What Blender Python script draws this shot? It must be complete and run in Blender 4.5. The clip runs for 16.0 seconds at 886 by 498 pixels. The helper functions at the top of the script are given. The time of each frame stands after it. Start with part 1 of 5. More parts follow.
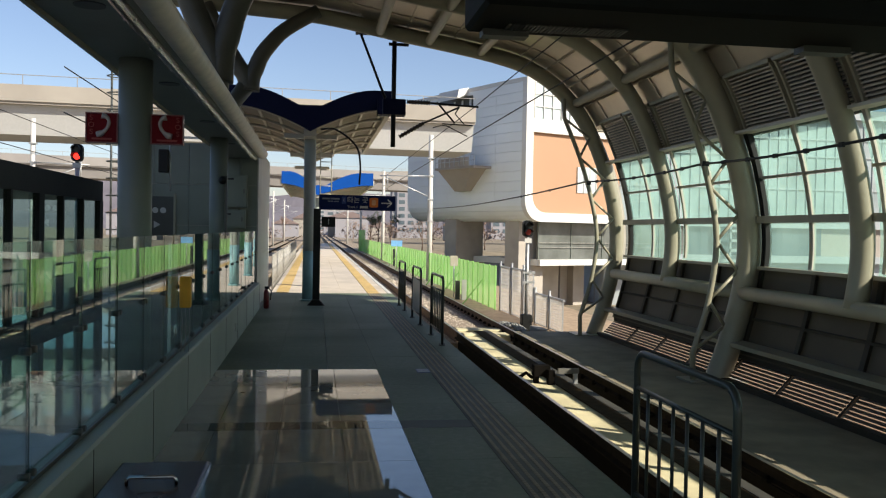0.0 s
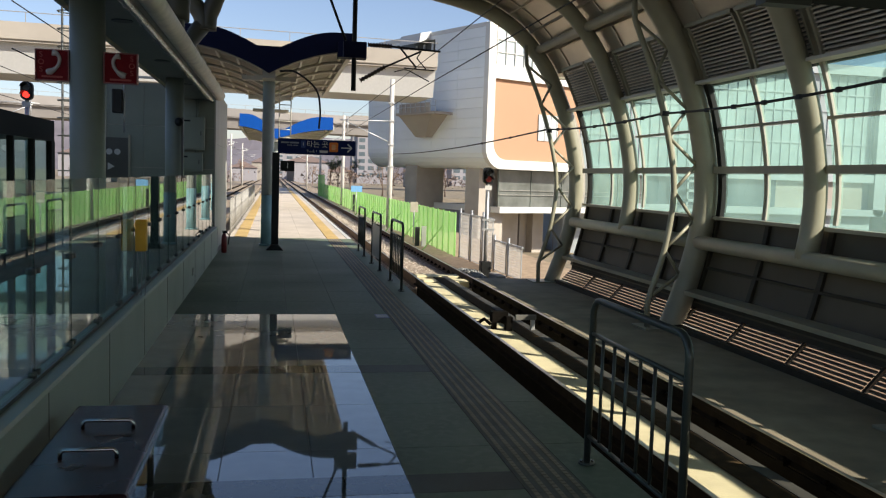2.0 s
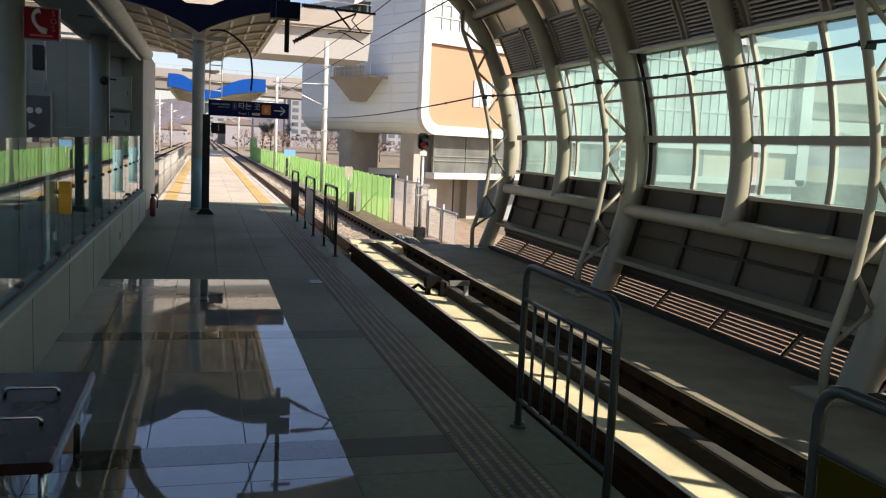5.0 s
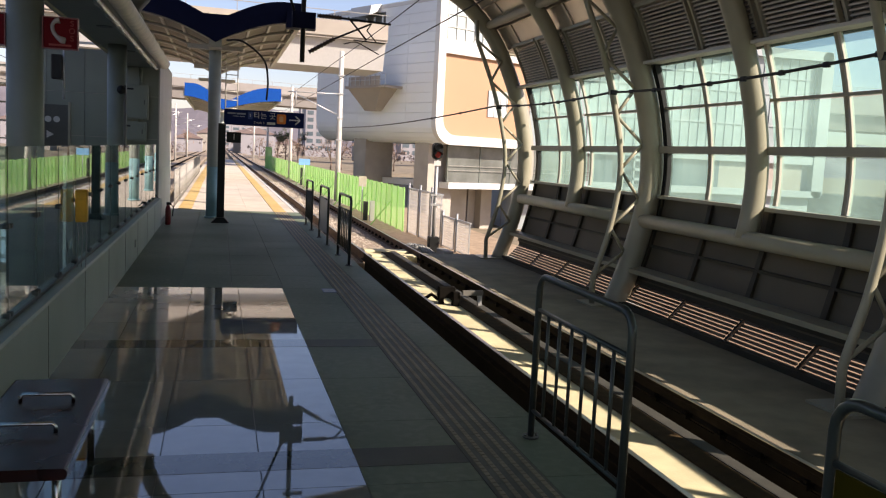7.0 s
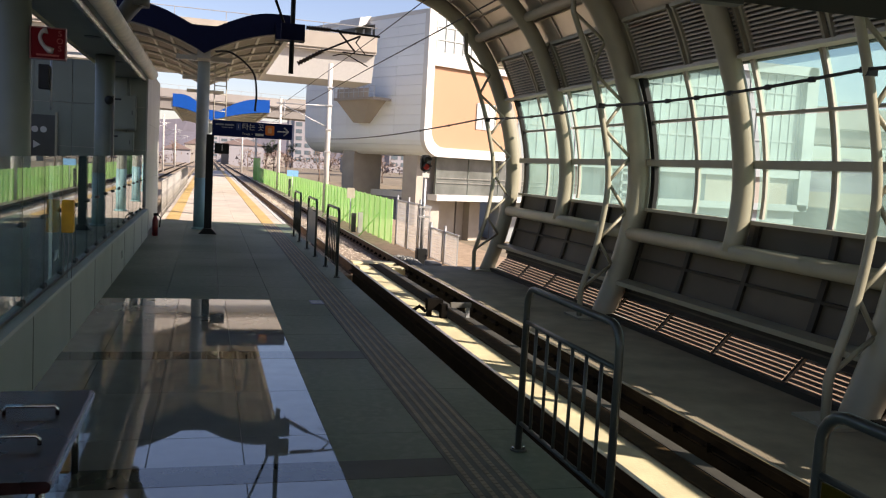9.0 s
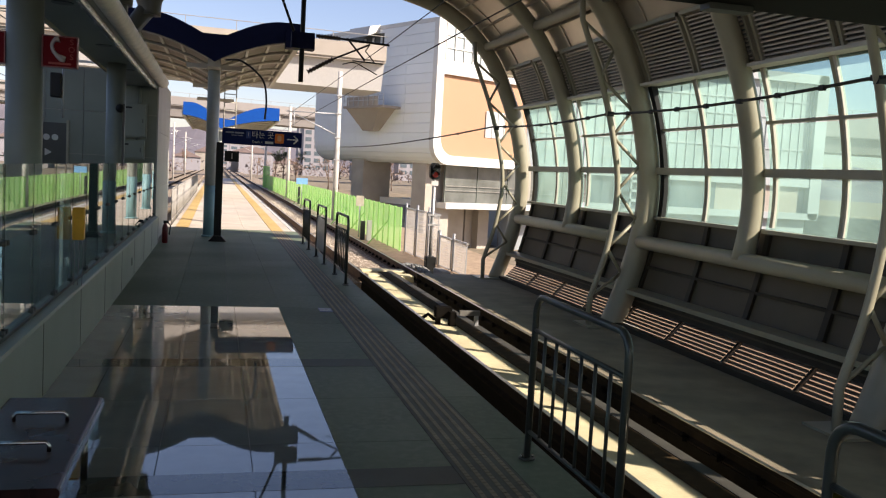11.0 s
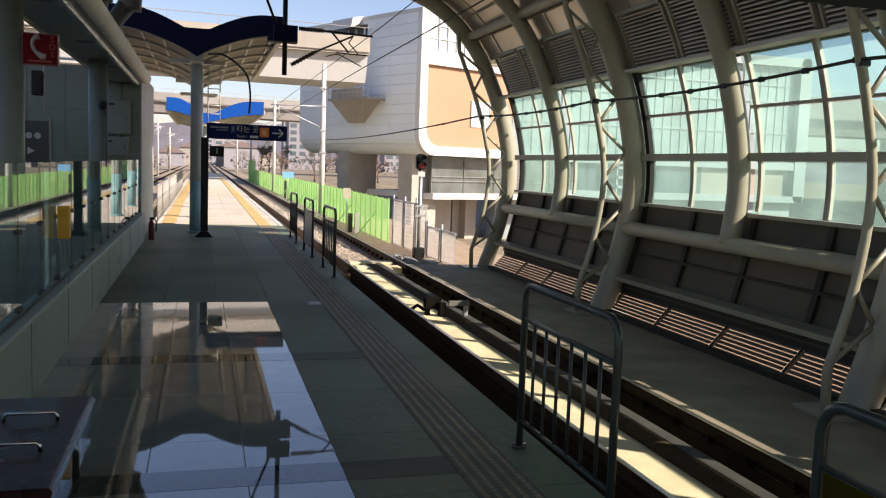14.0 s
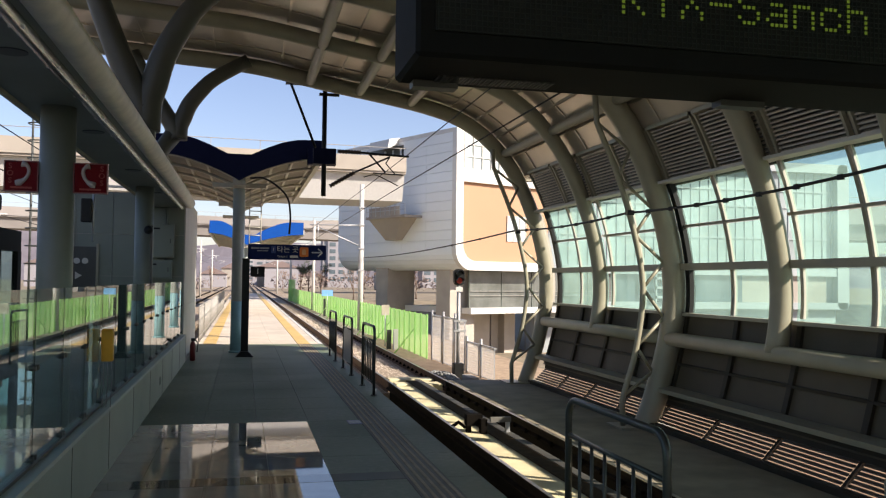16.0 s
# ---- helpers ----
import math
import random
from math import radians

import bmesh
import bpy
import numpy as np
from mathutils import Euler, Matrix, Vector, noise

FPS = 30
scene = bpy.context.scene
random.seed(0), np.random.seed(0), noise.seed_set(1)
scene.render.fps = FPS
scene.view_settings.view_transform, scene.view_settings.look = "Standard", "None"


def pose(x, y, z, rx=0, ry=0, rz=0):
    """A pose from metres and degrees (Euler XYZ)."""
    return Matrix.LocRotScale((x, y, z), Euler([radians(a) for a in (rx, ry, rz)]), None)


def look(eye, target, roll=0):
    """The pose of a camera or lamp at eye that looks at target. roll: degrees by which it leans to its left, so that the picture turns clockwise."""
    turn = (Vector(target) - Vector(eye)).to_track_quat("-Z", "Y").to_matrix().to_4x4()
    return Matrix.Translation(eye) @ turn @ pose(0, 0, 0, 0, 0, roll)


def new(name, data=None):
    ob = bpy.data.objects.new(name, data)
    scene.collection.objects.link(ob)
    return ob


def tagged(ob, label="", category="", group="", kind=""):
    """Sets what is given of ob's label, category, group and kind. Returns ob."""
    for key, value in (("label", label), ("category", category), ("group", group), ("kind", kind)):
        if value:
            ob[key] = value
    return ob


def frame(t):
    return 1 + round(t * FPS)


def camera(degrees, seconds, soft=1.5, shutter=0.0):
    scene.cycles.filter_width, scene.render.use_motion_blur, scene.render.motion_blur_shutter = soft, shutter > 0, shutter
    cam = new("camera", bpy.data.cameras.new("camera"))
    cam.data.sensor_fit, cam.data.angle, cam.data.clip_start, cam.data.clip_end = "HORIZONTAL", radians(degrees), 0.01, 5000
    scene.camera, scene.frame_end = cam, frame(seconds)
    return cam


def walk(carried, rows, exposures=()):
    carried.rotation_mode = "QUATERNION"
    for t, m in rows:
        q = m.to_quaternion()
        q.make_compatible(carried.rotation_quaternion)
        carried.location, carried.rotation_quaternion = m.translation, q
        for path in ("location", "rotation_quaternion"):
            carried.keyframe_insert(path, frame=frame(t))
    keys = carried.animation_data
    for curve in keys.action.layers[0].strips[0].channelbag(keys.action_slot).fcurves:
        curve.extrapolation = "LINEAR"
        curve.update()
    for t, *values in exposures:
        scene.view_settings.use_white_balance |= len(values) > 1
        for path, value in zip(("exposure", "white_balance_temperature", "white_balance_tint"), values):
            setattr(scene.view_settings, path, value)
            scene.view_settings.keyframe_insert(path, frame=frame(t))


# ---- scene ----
cam = camera(54.45, 16.0, soft=1.2)
EYE = (0, 0, 1.95)
PATH = (  # seconds, yaw, pitch, roll: the viewer stands still and turns
    (0.0, -8.43, -1.20, -1.05),
    (0.5, -8.79, -1.79, -1.30),
    (1.0, -10.03, -3.73, -1.76),
    (1.5, -10.73, -4.62, -1.83),
    (2.0, -11.06, -4.70, -1.85),
    (2.5, -10.95, -5.07, -1.90),
    (3.0, -11.20, -5.49, -2.01),
    (3.5, -12.22, -5.64, -2.25),
    (4.0, -15.41, -6.79, -2.47),
    (6.5, -14.87, -6.77, -3.16),
    (7.0, -14.43, -6.21, -2.89),
    (7.5, -14.45, -6.23, -2.81),
    (8.0, -14.66, -6.21, -2.90),
    (8.5, -14.89, -5.86, -3.06),
    (9.0, -15.20, -5.37, -3.17),
    (11.5, -14.53, -4.87, -3.25),
    (12.0, -14.83, -4.93, -3.38),
    (12.5, -15.09, -5.12, -3.41),
    (13.0, -15.05, -5.48, -3.38),
    (13.5, -15.00, -5.55, -2.84),
    (14.0, -15.50, -5.46, -2.05),
    (14.5, -15.83, -5.41, -1.82),
    (15.0, -15.17, -3.32, -1.15),
    (15.5, -14.05, 0.48, -0.62),
    (16.0, -13.00, 2.12, -0.65),
)
walk(cam, [(t, pose(*EYE, 90 + p, r, y)) for t, y, p, r in PATH], exposures=((0.0, 1.0, 6700, 7), (2.0, 1.06, 6700, 8), (4.2, 1.16, 6750, 10), (6.3, 1.27, 7100, 18), (16.0, 1.27, 6900, 14)))

# ---- world and light ----
world = bpy.data.worlds.new("world")
scene.world = world
world.use_nodes = True
wn = world.node_tree
sky = wn.nodes.new("ShaderNodeTexSky")
sky.sky_type = "NISHITA"
sky.sun_disc = False
SUN = Vector((1.18, -0.95, 1.0)).normalized()
sky.sun_elevation = math.asin(SUN.z)
sky.sun_rotation = math.atan2(SUN.x, SUN.y)
sky.air_density, sky.dust_density, sky.ozone_density = 1.0, 0.8, 3.5
tone = wn.nodes.new("ShaderNodeMix")
tone.data_type, tone.blend_type = "RGBA", "MULTIPLY"
tone.inputs[0].default_value, tone.inputs[7].default_value = 1.0, (1.13, 1.0, 1.03, 1)
wn.links.new(sky.outputs[0], tone.inputs[6])
wn.links.new(tone.outputs[2], wn.nodes["Background"].inputs[0])
wn.nodes["Background"].inputs[1].default_value = 0.073
sun_data = bpy.data.lights.new("sun", "SUN")
sun_data.energy, sun_data.angle, sun_data.color = 3.9, radians(0.5), (1.0, 0.93, 0.82)
sun = new("sun", sun_data)
sun.matrix_world = look(SUN * 50, (0, 0, 0))

# ---- materials ----


def material(name, base, rough=0.6, metal=0.0, vary=0.12, scale=6.0, stain=0.0, stain_scale=0.8, bump=0.0, bump_scale=60.0,
             second=None, coat=0.0, per_object=0.0, spec=0.5, ior=1.5, thin=0.0, holes=0.0):
    """A surface with grain, broad stains and fine relief, in metres."""
    m = bpy.data.materials.new(name)
    m.use_nodes = True
    nt = m.node_tree
    b = nt.nodes["Principled BSDF"]
    b.inputs["Roughness"].default_value, b.inputs["Metallic"].default_value = rough, metal
    b.inputs["Coat Weight"].default_value = coat
    b.inputs["Specular IOR Level"].default_value = spec
    b.inputs["IOR"].default_value = ior
    geo = nt.nodes.new("ShaderNodeNewGeometry")

    def tex(s, detail=4.0):
        n = nt.nodes.new("ShaderNodeTexNoise")
        n.inputs["Scale"].default_value, n.inputs["Detail"].default_value = s, detail
        nt.links.new(geo.outputs["Position"], n.inputs["Vector"])
        return n.outputs[0]

    def mix(fac, a, c, kind="MIX"):
        n = nt.nodes.new("ShaderNodeMix")
        n.data_type, n.blend_type = "RGBA", kind
        for sock, v in ((n.inputs[0], fac), (n.inputs[6], a), (n.inputs[7], c)):
            if hasattr(v, "is_linked"):
                nt.links.new(v, sock)
            else:
                sock.default_value = v
        return n.outputs[2]

    def ramp(x, lo, hi):
        n = nt.nodes.new("ShaderNodeMapRange")
        n.inputs[1].default_value, n.inputs[2].default_value = lo, hi
        nt.links.new(x, n.inputs[0])
        return n.outputs[0]

    dark = tuple(c * (1 - vary) for c in base) + (1,)
    light = tuple(min(1, c * (1 + vary)) for c in base) + (1,)
    col = mix(ramp(tex(scale), 0.3, 0.7), dark, light)
    if second:
        col = mix(ramp(tex(scale * 7, 2), 0.45, 0.62), col, tuple(second) + (1,))
    if stain:
        st = ramp(tex(stain_scale, 6), 0.42, 0.7)
        mul = nt.nodes.new("ShaderNodeMath")
        mul.operation = "MULTIPLY"
        mul.inputs[1].default_value = stain
        nt.links.new(st, mul.inputs[0])
        col = mix(mul.outputs[0], col, tuple(c * 0.45 for c in base) + (1,))
        rr = nt.nodes.new("ShaderNodeMapRange")
        rr.inputs[3].default_value, rr.inputs[4].default_value = rough, min(1, rough + 0.18)
        nt.links.new(mul.outputs[0], rr.inputs[0])
        nt.links.new(rr.outputs[0], b.inputs["Roughness"])
    if per_object:
        info = nt.nodes.new("ShaderNodeObjectInfo")
        hsv = nt.nodes.new("ShaderNodeHueSaturation")
        r2 = nt.nodes.new("ShaderNodeMapRange")
        r2.inputs[3].default_value, r2.inputs[4].default_value = 1 - per_object, 1 + per_object
        nt.links.new(info.outputs["Random"], r2.inputs[0])
        nt.links.new(r2.outputs[0], hsv.inputs["Value"])
        nt.links.new(col, hsv.inputs["Color"])
        col = hsv.outputs[0]
    nt.links.new(col, b.inputs["Base Color"])
    if thin:  # a thin sheet that lets some light through
        tl = nt.nodes.new("ShaderNodeBsdfTranslucent")
        nt.links.new(col, tl.inputs[0])
        ms = nt.nodes.new("ShaderNodeMixShader")
        ms.inputs[0].default_value = thin
        nt.links.new(b.outputs[0], ms.inputs[1])
        nt.links.new(tl.outputs[0], ms.inputs[2])
        nt.links.new(ms.outputs[0], nt.nodes["Material Output"].inputs[0])
        if holes:  # fine perforation, too small to see singly
            tp = nt.nodes.new("ShaderNodeBsdfTransparent")
            mh = nt.nodes.new("ShaderNodeMixShader")
            mh.inputs[0].default_value = holes
            nt.links.new(ms.outputs[0], mh.inputs[1])
            nt.links.new(tp.outputs[0], mh.inputs[2])
            nt.links.new(mh.outputs[0], nt.nodes["Material Output"].inputs[0])
    if bump:
        bp = nt.nodes.new("ShaderNodeBump")
        bp.inputs["Strength"].default_value, bp.inputs["Distance"].default_value = bump, 0.01
        nt.links.new(tex(bump_scale, 5), bp.inputs["Height"])
        nt.links.new(bp.outputs[0], b.inputs["Normal"])
    return m


def glass_material(name, tint, haze=0.0, rough=0.0, haze_colour=(0.8, 0.85, 0.82), gloss=1.0):
    """A flat pane: tinted see-through, a mirror by its angle, and dust."""
    m = bpy.data.materials.new(name)
    m.use_nodes = True
    nt = m.node_tree
    nt.nodes.remove(nt.nodes["Principled BSDF"])
    out = nt.nodes["Material Output"]
    tr = nt.nodes.new("ShaderNodeBsdfTransparent")
    tr.inputs[0].default_value = (*tint, 1)
    gl = nt.nodes.new("ShaderNodeBsdfGlossy")
    gl.inputs["Roughness"].default_value = rough
    lw = nt.nodes.new("ShaderNodeLayerWeight")
    lw.inputs[0].default_value = 0.5
    pw = nt.nodes.new("ShaderNodeMath")
    pw.operation = "POWER"
    pw.inputs[1].default_value = 5.0
    nt.links.new(lw.outputs["Facing"], pw.inputs[0])
    mul = nt.nodes.new("ShaderNodeMath")
    mul.operation, mul.use_clamp = "MULTIPLY_ADD", True
    mul.inputs[1].default_value, mul.inputs[2].default_value = 0.96 * gloss, 0.04 * gloss
    nt.links.new(pw.outputs[0], mul.inputs[0])
    mx = nt.nodes.new("ShaderNodeMixShader")
    nt.links.new(mul.outputs[0], mx.inputs[0])
    nt.links.new(gl.outputs[0], mx.inputs[2])
    body = tr.outputs[0]
    if haze:
        tl = nt.nodes.new("ShaderNodeBsdfTranslucent")
        tl.inputs[0].default_value = (*haze_colour, 1)
        geo = nt.nodes.new("ShaderNodeNewGeometry")
        no = nt.nodes.new("ShaderNodeTexNoise")
        no.inputs["Scale"].default_value, no.inputs["Detail"].default_value = 1.3, 6
        nt.links.new(geo.outputs["Position"], no.inputs["Vector"])
        mr = nt.nodes.new("ShaderNodeMapRange")
        mr.inputs[1].default_value, mr.inputs[2].default_value = 0.25, 0.75
        mr.inputs[3].default_value, mr.inputs[4].default_value = haze * 0.6, haze * 1.4
        nt.links.new(no.outputs[0], mr.inputs[0])
        m2 = nt.nodes.new("ShaderNodeMixShader")
        nt.links.new(mr.outputs[0], m2.inputs[0])
        nt.links.new(tr.outputs[0], m2.inputs[1])
        nt.links.new(tl.outputs[0], m2.inputs[2])
        body = m2.outputs[0]
    nt.links.new(body, mx.inputs[1])
    nt.links.new(mx.outputs[0], out.inputs[0])
    return m


def lamp_material(name, colour, strength):
    m = bpy.data.materials.new(name)
    m.use_nodes = True
    b = m.node_tree.nodes["Principled BSDF"]
    b.inputs["Base Color"].default_value = (*colour, 1)
    b.inputs["Emission Color"].default_value = (*colour, 1)
    b.inputs["Emission Strength"].default_value = strength
    return m


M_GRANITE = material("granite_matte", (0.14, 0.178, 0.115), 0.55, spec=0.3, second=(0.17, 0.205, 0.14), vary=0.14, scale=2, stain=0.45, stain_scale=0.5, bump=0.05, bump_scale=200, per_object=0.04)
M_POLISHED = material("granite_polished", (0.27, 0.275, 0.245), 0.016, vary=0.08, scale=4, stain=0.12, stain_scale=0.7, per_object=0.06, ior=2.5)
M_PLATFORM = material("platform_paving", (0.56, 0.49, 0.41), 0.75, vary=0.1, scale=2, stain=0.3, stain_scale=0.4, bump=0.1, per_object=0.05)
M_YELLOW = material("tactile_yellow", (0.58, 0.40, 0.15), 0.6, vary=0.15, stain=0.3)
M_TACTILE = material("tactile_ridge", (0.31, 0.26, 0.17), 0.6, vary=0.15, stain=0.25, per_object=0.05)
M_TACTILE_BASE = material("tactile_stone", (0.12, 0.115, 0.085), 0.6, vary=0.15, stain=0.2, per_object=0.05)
M_CONCRETE = material("concrete", (0.37, 0.35, 0.30), 0.85, vary=0.12, scale=2.5, stain=0.35, stain_scale=0.7, bump=0.25, bump_scale=40)
M_CONCRETE_LIGHT = material("concrete_pale", (0.36, 0.325, 0.28), 0.85, vary=0.08, scale=0.6, stain=0.25, stain_scale=0.15)
M_SLAB = material("track_slab", (0.64, 0.57, 0.36), 0.9, vary=0.15, scale=2, stain=0.3, stain_scale=1.2, bump=0.3, bump_scale=30)
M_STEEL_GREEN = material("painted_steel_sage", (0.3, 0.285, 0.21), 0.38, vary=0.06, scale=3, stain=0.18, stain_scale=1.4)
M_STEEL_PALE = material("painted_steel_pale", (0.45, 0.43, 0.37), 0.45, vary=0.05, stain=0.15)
# Sage paint with the dim side's shade put into its colour.
M_STEEL_SHADE = material("painted_steel_shaded", (0.16, 0.185, 0.16), 0.45, vary=0.08, scale=3, stain=0.2, stain_scale=1.4)
M_PILLAR = material("pillar_concrete", (0.4, 0.36, 0.31), 0.85, vary=0.1, scale=0.6, stain=0.25, stain_scale=0.2)
M_STEEL_DARK = material("painted_steel_dark", (0.05, 0.055, 0.05), 0.45, vary=0.1)
M_STEEL_BROWN = material("painted_steel_brown", (0.04, 0.033, 0.022), 0.6, vary=0.15, stain=0.2, spec=0.25)
M_BLACK = material("black_steel", (0.01, 0.011, 0.011), 0.5, vary=0.2, spec=0.25)
# Near-black puts the shade beside the rails into colour; also used for black castings.
M_SHADE_BLACK = material("shade_black", (0.007, 0.006, 0.005), 0.95, vary=0.3, scale=5, spec=0.05)
M_CEIL = material("ceiling_sheet", (0.5, 0.45, 0.37), 0.28, metal=0.55, vary=0.08, scale=1.5, stain=0.2, stain_scale=0.8)
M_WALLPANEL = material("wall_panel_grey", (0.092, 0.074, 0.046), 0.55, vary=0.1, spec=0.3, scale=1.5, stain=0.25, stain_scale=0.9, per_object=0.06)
M_BLOCKPANEL = material("block_panel", (0.19, 0.215, 0.18), 0.5, vary=0.07, scale=1.2, stain=0.2, stain_scale=0.7, per_object=0.05)
M_LOUVER = material("louver_slat", (0.5, 0.44, 0.36), 0.45, vary=0.08, stain=0.2)
M_STAINLESS = material("stainless", (0.55, 0.55, 0.54), 0.25, metal=1.0, vary=0.05)
M_GALV = material("galvanised", (0.5, 0.51, 0.51), 0.45, metal=0.7, vary=0.1, stain=0.2)
M_RAILTOP = material("rail_head", (0.45, 0.42, 0.38), 0.3, metal=1.0, vary=0.1)
# Rust darkened to near-black: the tube's shade is put into its colour.
M_RUST_SHADED = material("rail_rust_shaded", (0.016, 0.012, 0.008), 0.95, spec=0.08, vary=0.3, scale=8, stain=0.3, bump=0.3)
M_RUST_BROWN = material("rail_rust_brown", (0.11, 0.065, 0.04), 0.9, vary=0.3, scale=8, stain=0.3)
M_STEEL_DULL = material("dull_steel", (0.26, 0.25, 0.23), 0.6, vary=0.1)
M_BALLAST = material("ballast_bed", (0.36, 0.285, 0.21), 0.95, vary=0.35, scale=14, stain=0.3, stain_scale=0.6, second=(0.16, 0.125, 0.095), bump=0.8, bump_scale=25)
M_GROUND = material("dry_ground", (0.22, 0.18, 0.125), 0.95, vary=0.25, scale=0.7, stain=0.3, stain_scale=0.08)
# The near fascia's shade is put into its blue; the far one stays sunlit.
M_BLUE_SHADED = material("blue_fascia_shaded", (0.003, 0.006, 0.032), 0.65, vary=0.1, spec=0.15)
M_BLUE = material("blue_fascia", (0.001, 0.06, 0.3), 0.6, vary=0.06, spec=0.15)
M_FENCE = material("green_fence", (0.42, 0.74, 0.26), 0.45, vary=0.06, scale=1, stain=0.12, stain_scale=0.5, per_object=0.05, thin=0.55, holes=0.34)
M_WHITE = material("white_paint", (0.60, 0.59, 0.56), 0.5, vary=0.03, stain=0.12, stain_scale=0.3)
M_SIDING = material("pale_siding", (0.74, 0.78, 0.79), 0.5, vary=0.03, scale=0.3, stain=0.1, stain_scale=0.1, per_object=0.02)
M_ORANGE = material("orange_panel", (0.40, 0.225, 0.13), 0.6, vary=0.03, scale=0.2)
M_WINDOW = material("far_window", (0.10, 0.13, 0.15), 0.15, vary=0.2)
M_PALEWINDOW = material("pale_window", (0.45, 0.5, 0.5), 0.3, vary=0.15, scale=0.8)
M_WALLTILE = material("end_wall_tile", (0.4, 0.39, 0.37), 0.5, vary=0.06, stain=0.15, per_object=0.04)
M_SIGNRED = material("sign_red", (0.13, 0.005, 0.008), 0.6, spec=0.1, vary=0.05)
M_SIGNBLUE = material("sign_navy", (0.005, 0.013, 0.075), 0.6, spec=0.15, vary=0.05)
M_SIGNORANGE = material("sign_orange", (0.8, 0.2, 0.02), 0.4, vary=0.05)
M_WOOD = material("varnished_wood", (0.034, 0.009, 0.008), 0.26, vary=0.45, scale=7, spec=0.26, stain=0.2)
M_EXTRED = material("extinguisher_red", (0.16, 0.006, 0.008), 0.3)
M_BINYELLOW = material("yellow_plastic", (0.72, 0.34, 0.012), 0.5)
M_BANNER = material("blank_poster", (0.5, 0.5, 0.48), 0.4)
M_WIRE = material("wire_black", (0.015, 0.015, 0.015), 0.6)
M_RED = lamp_material("signal_red", (1.0, 0.03, 0.02), 1.4)
M_RED_DIM = lamp_material("signal_red_dim", (0.3, 0.03, 0.02), 0.06)
M_GLAZE = glass_material("tube_glazing", (0.55, 0.76, 0.69), haze=0.17, haze_colour=(0.55, 0.86, 0.76), gloss=0.6)
M_GLASS = glass_material("clear_glass", (0.76, 0.93, 0.89), haze=0.012, gloss=0.95)

# ---- building tools ----


def box(bm, x0, x1, y0, y1, z0, z1):
    vs = [bm.verts.new((x, y, z)) for x in (x0, x1) for y in (y0, y1) for z in (z0, z1)]
    for q in ((0, 1, 3, 2), (4, 6, 7, 5), (0, 4, 5, 1), (2, 3, 7, 6), (0, 2, 6, 4), (1, 5, 7, 3)):
        bm.faces.new([vs[i] for i in q])
    return vs


def tube(bm, pts, r, n=10, closed=False, flat=1.0):
    """A round bar along points; r is one radius or one for each point."""
    pts = [Vector(p) for p in pts]
    rings = []
    up = None
    for i, p in enumerate(pts):
        a = pts[i - 1] if i or closed else pts[i]
        b = pts[(i + 1) % len(pts)] if i < len(pts) - 1 or closed else pts[i]
        d = (b - a).normalized()
        if up is None:
            up = Vector((0, 0, 1)) if abs(d.z) < 0.9 else Vector((1, 0, 0))
        s = d.cross(up).normalized()
        up = s.cross(d).normalized()
        rr = r[i] if isinstance(r, (list, tuple)) else r
        rings.append([bm.verts.new(p + s * (math.cos(k * math.tau / n) * rr) + up * (math.sin(k * math.tau / n) * rr * flat)) for k in range(n)])
    m = len(rings)
    for i in range(m if closed else m - 1):
        A, B = rings[i], rings[(i + 1) % m]
        for k in range(n):
            f = bm.faces.new((A[k], A[(k + 1) % n], B[(k + 1) % n], B[k]))
            f.smooth = True
    if not closed:
        bm.faces.new(rings[0][::-1])
        bm.faces.new(rings[-1])


def prism(bm, prof, y0, y1, smooth=False):
    """A closed outline in x, z drawn out from y0 to y1."""
    A = [bm.verts.new((x, y0, z)) for x, z in prof]
    B = [bm.verts.new((x, y1, z)) for x, z in prof]
    n = len(prof)
    for i in range(n):
        f = bm.faces.new((A[i], A[(i + 1) % n], B[(i + 1) % n], B[i]))
        f.smooth = smooth
    bm.faces.new(A[::-1])
    bm.faces.new(B)


def rounded(x0, x1, z0, z1, r, n=5):
    out = []
    for cx, cz, a in ((x1 - r, z1 - r, 0), (x0 + r, z1 - r, 90), (x0 + r, z0 + r, 180), (x1 - r, z0 + r, 270)):
        for k in range(n + 1):
            t = radians(a + 90 * k / n)
            out.append((cx + r * math.cos(t), cz + r * math.sin(t)))
    return out


def mesh(name, bm, mat, bevel=0.0):
    bmesh.ops.recalc_face_normals(bm, faces=bm.faces)
    if bevel:
        bmesh.ops.bevel(bm, geom=bm.edges[:], offset=bevel, segments=1, affect="EDGES", clamp_overlap=True)
    me = bpy.data.meshes.new(name)
    bm.to_mesh(me)
    bm.free()
    me.materials.append(mat)
    return me


def thing(name, at, label, category, group="", kind=""):
    ob = new(name)
    ob.empty_display_size = 0.1
    ob.matrix_basis = Matrix.Translation(at)
    return tagged(ob, label, category, group, kind)


def put_under(ob, parent):
    ob.parent = parent
    ob.matrix_parent_inverse = parent.matrix_basis.inverted() if parent.parent is None else Matrix()


def part(name, bm, mat, parent, label="", bevel=0.0):
    ob = new(name, mesh(name, bm, mat, bevel))
    put_under(ob, parent)
    if label:
        tagged(ob, label)
    return ob


def single(name, bm, mat, label, category, group="", kind="", bevel=0.0):
    return tagged(new(name, mesh(name, bm, mat, bevel)), label, category, group, kind)


def B(*dims):
    bm = bmesh.new()
    box(bm, *dims)
    return bm


def T(pts, r, n=10, **kw):
    bm = bmesh.new()
    tube(bm, pts, r, n, **kw)
    return bm


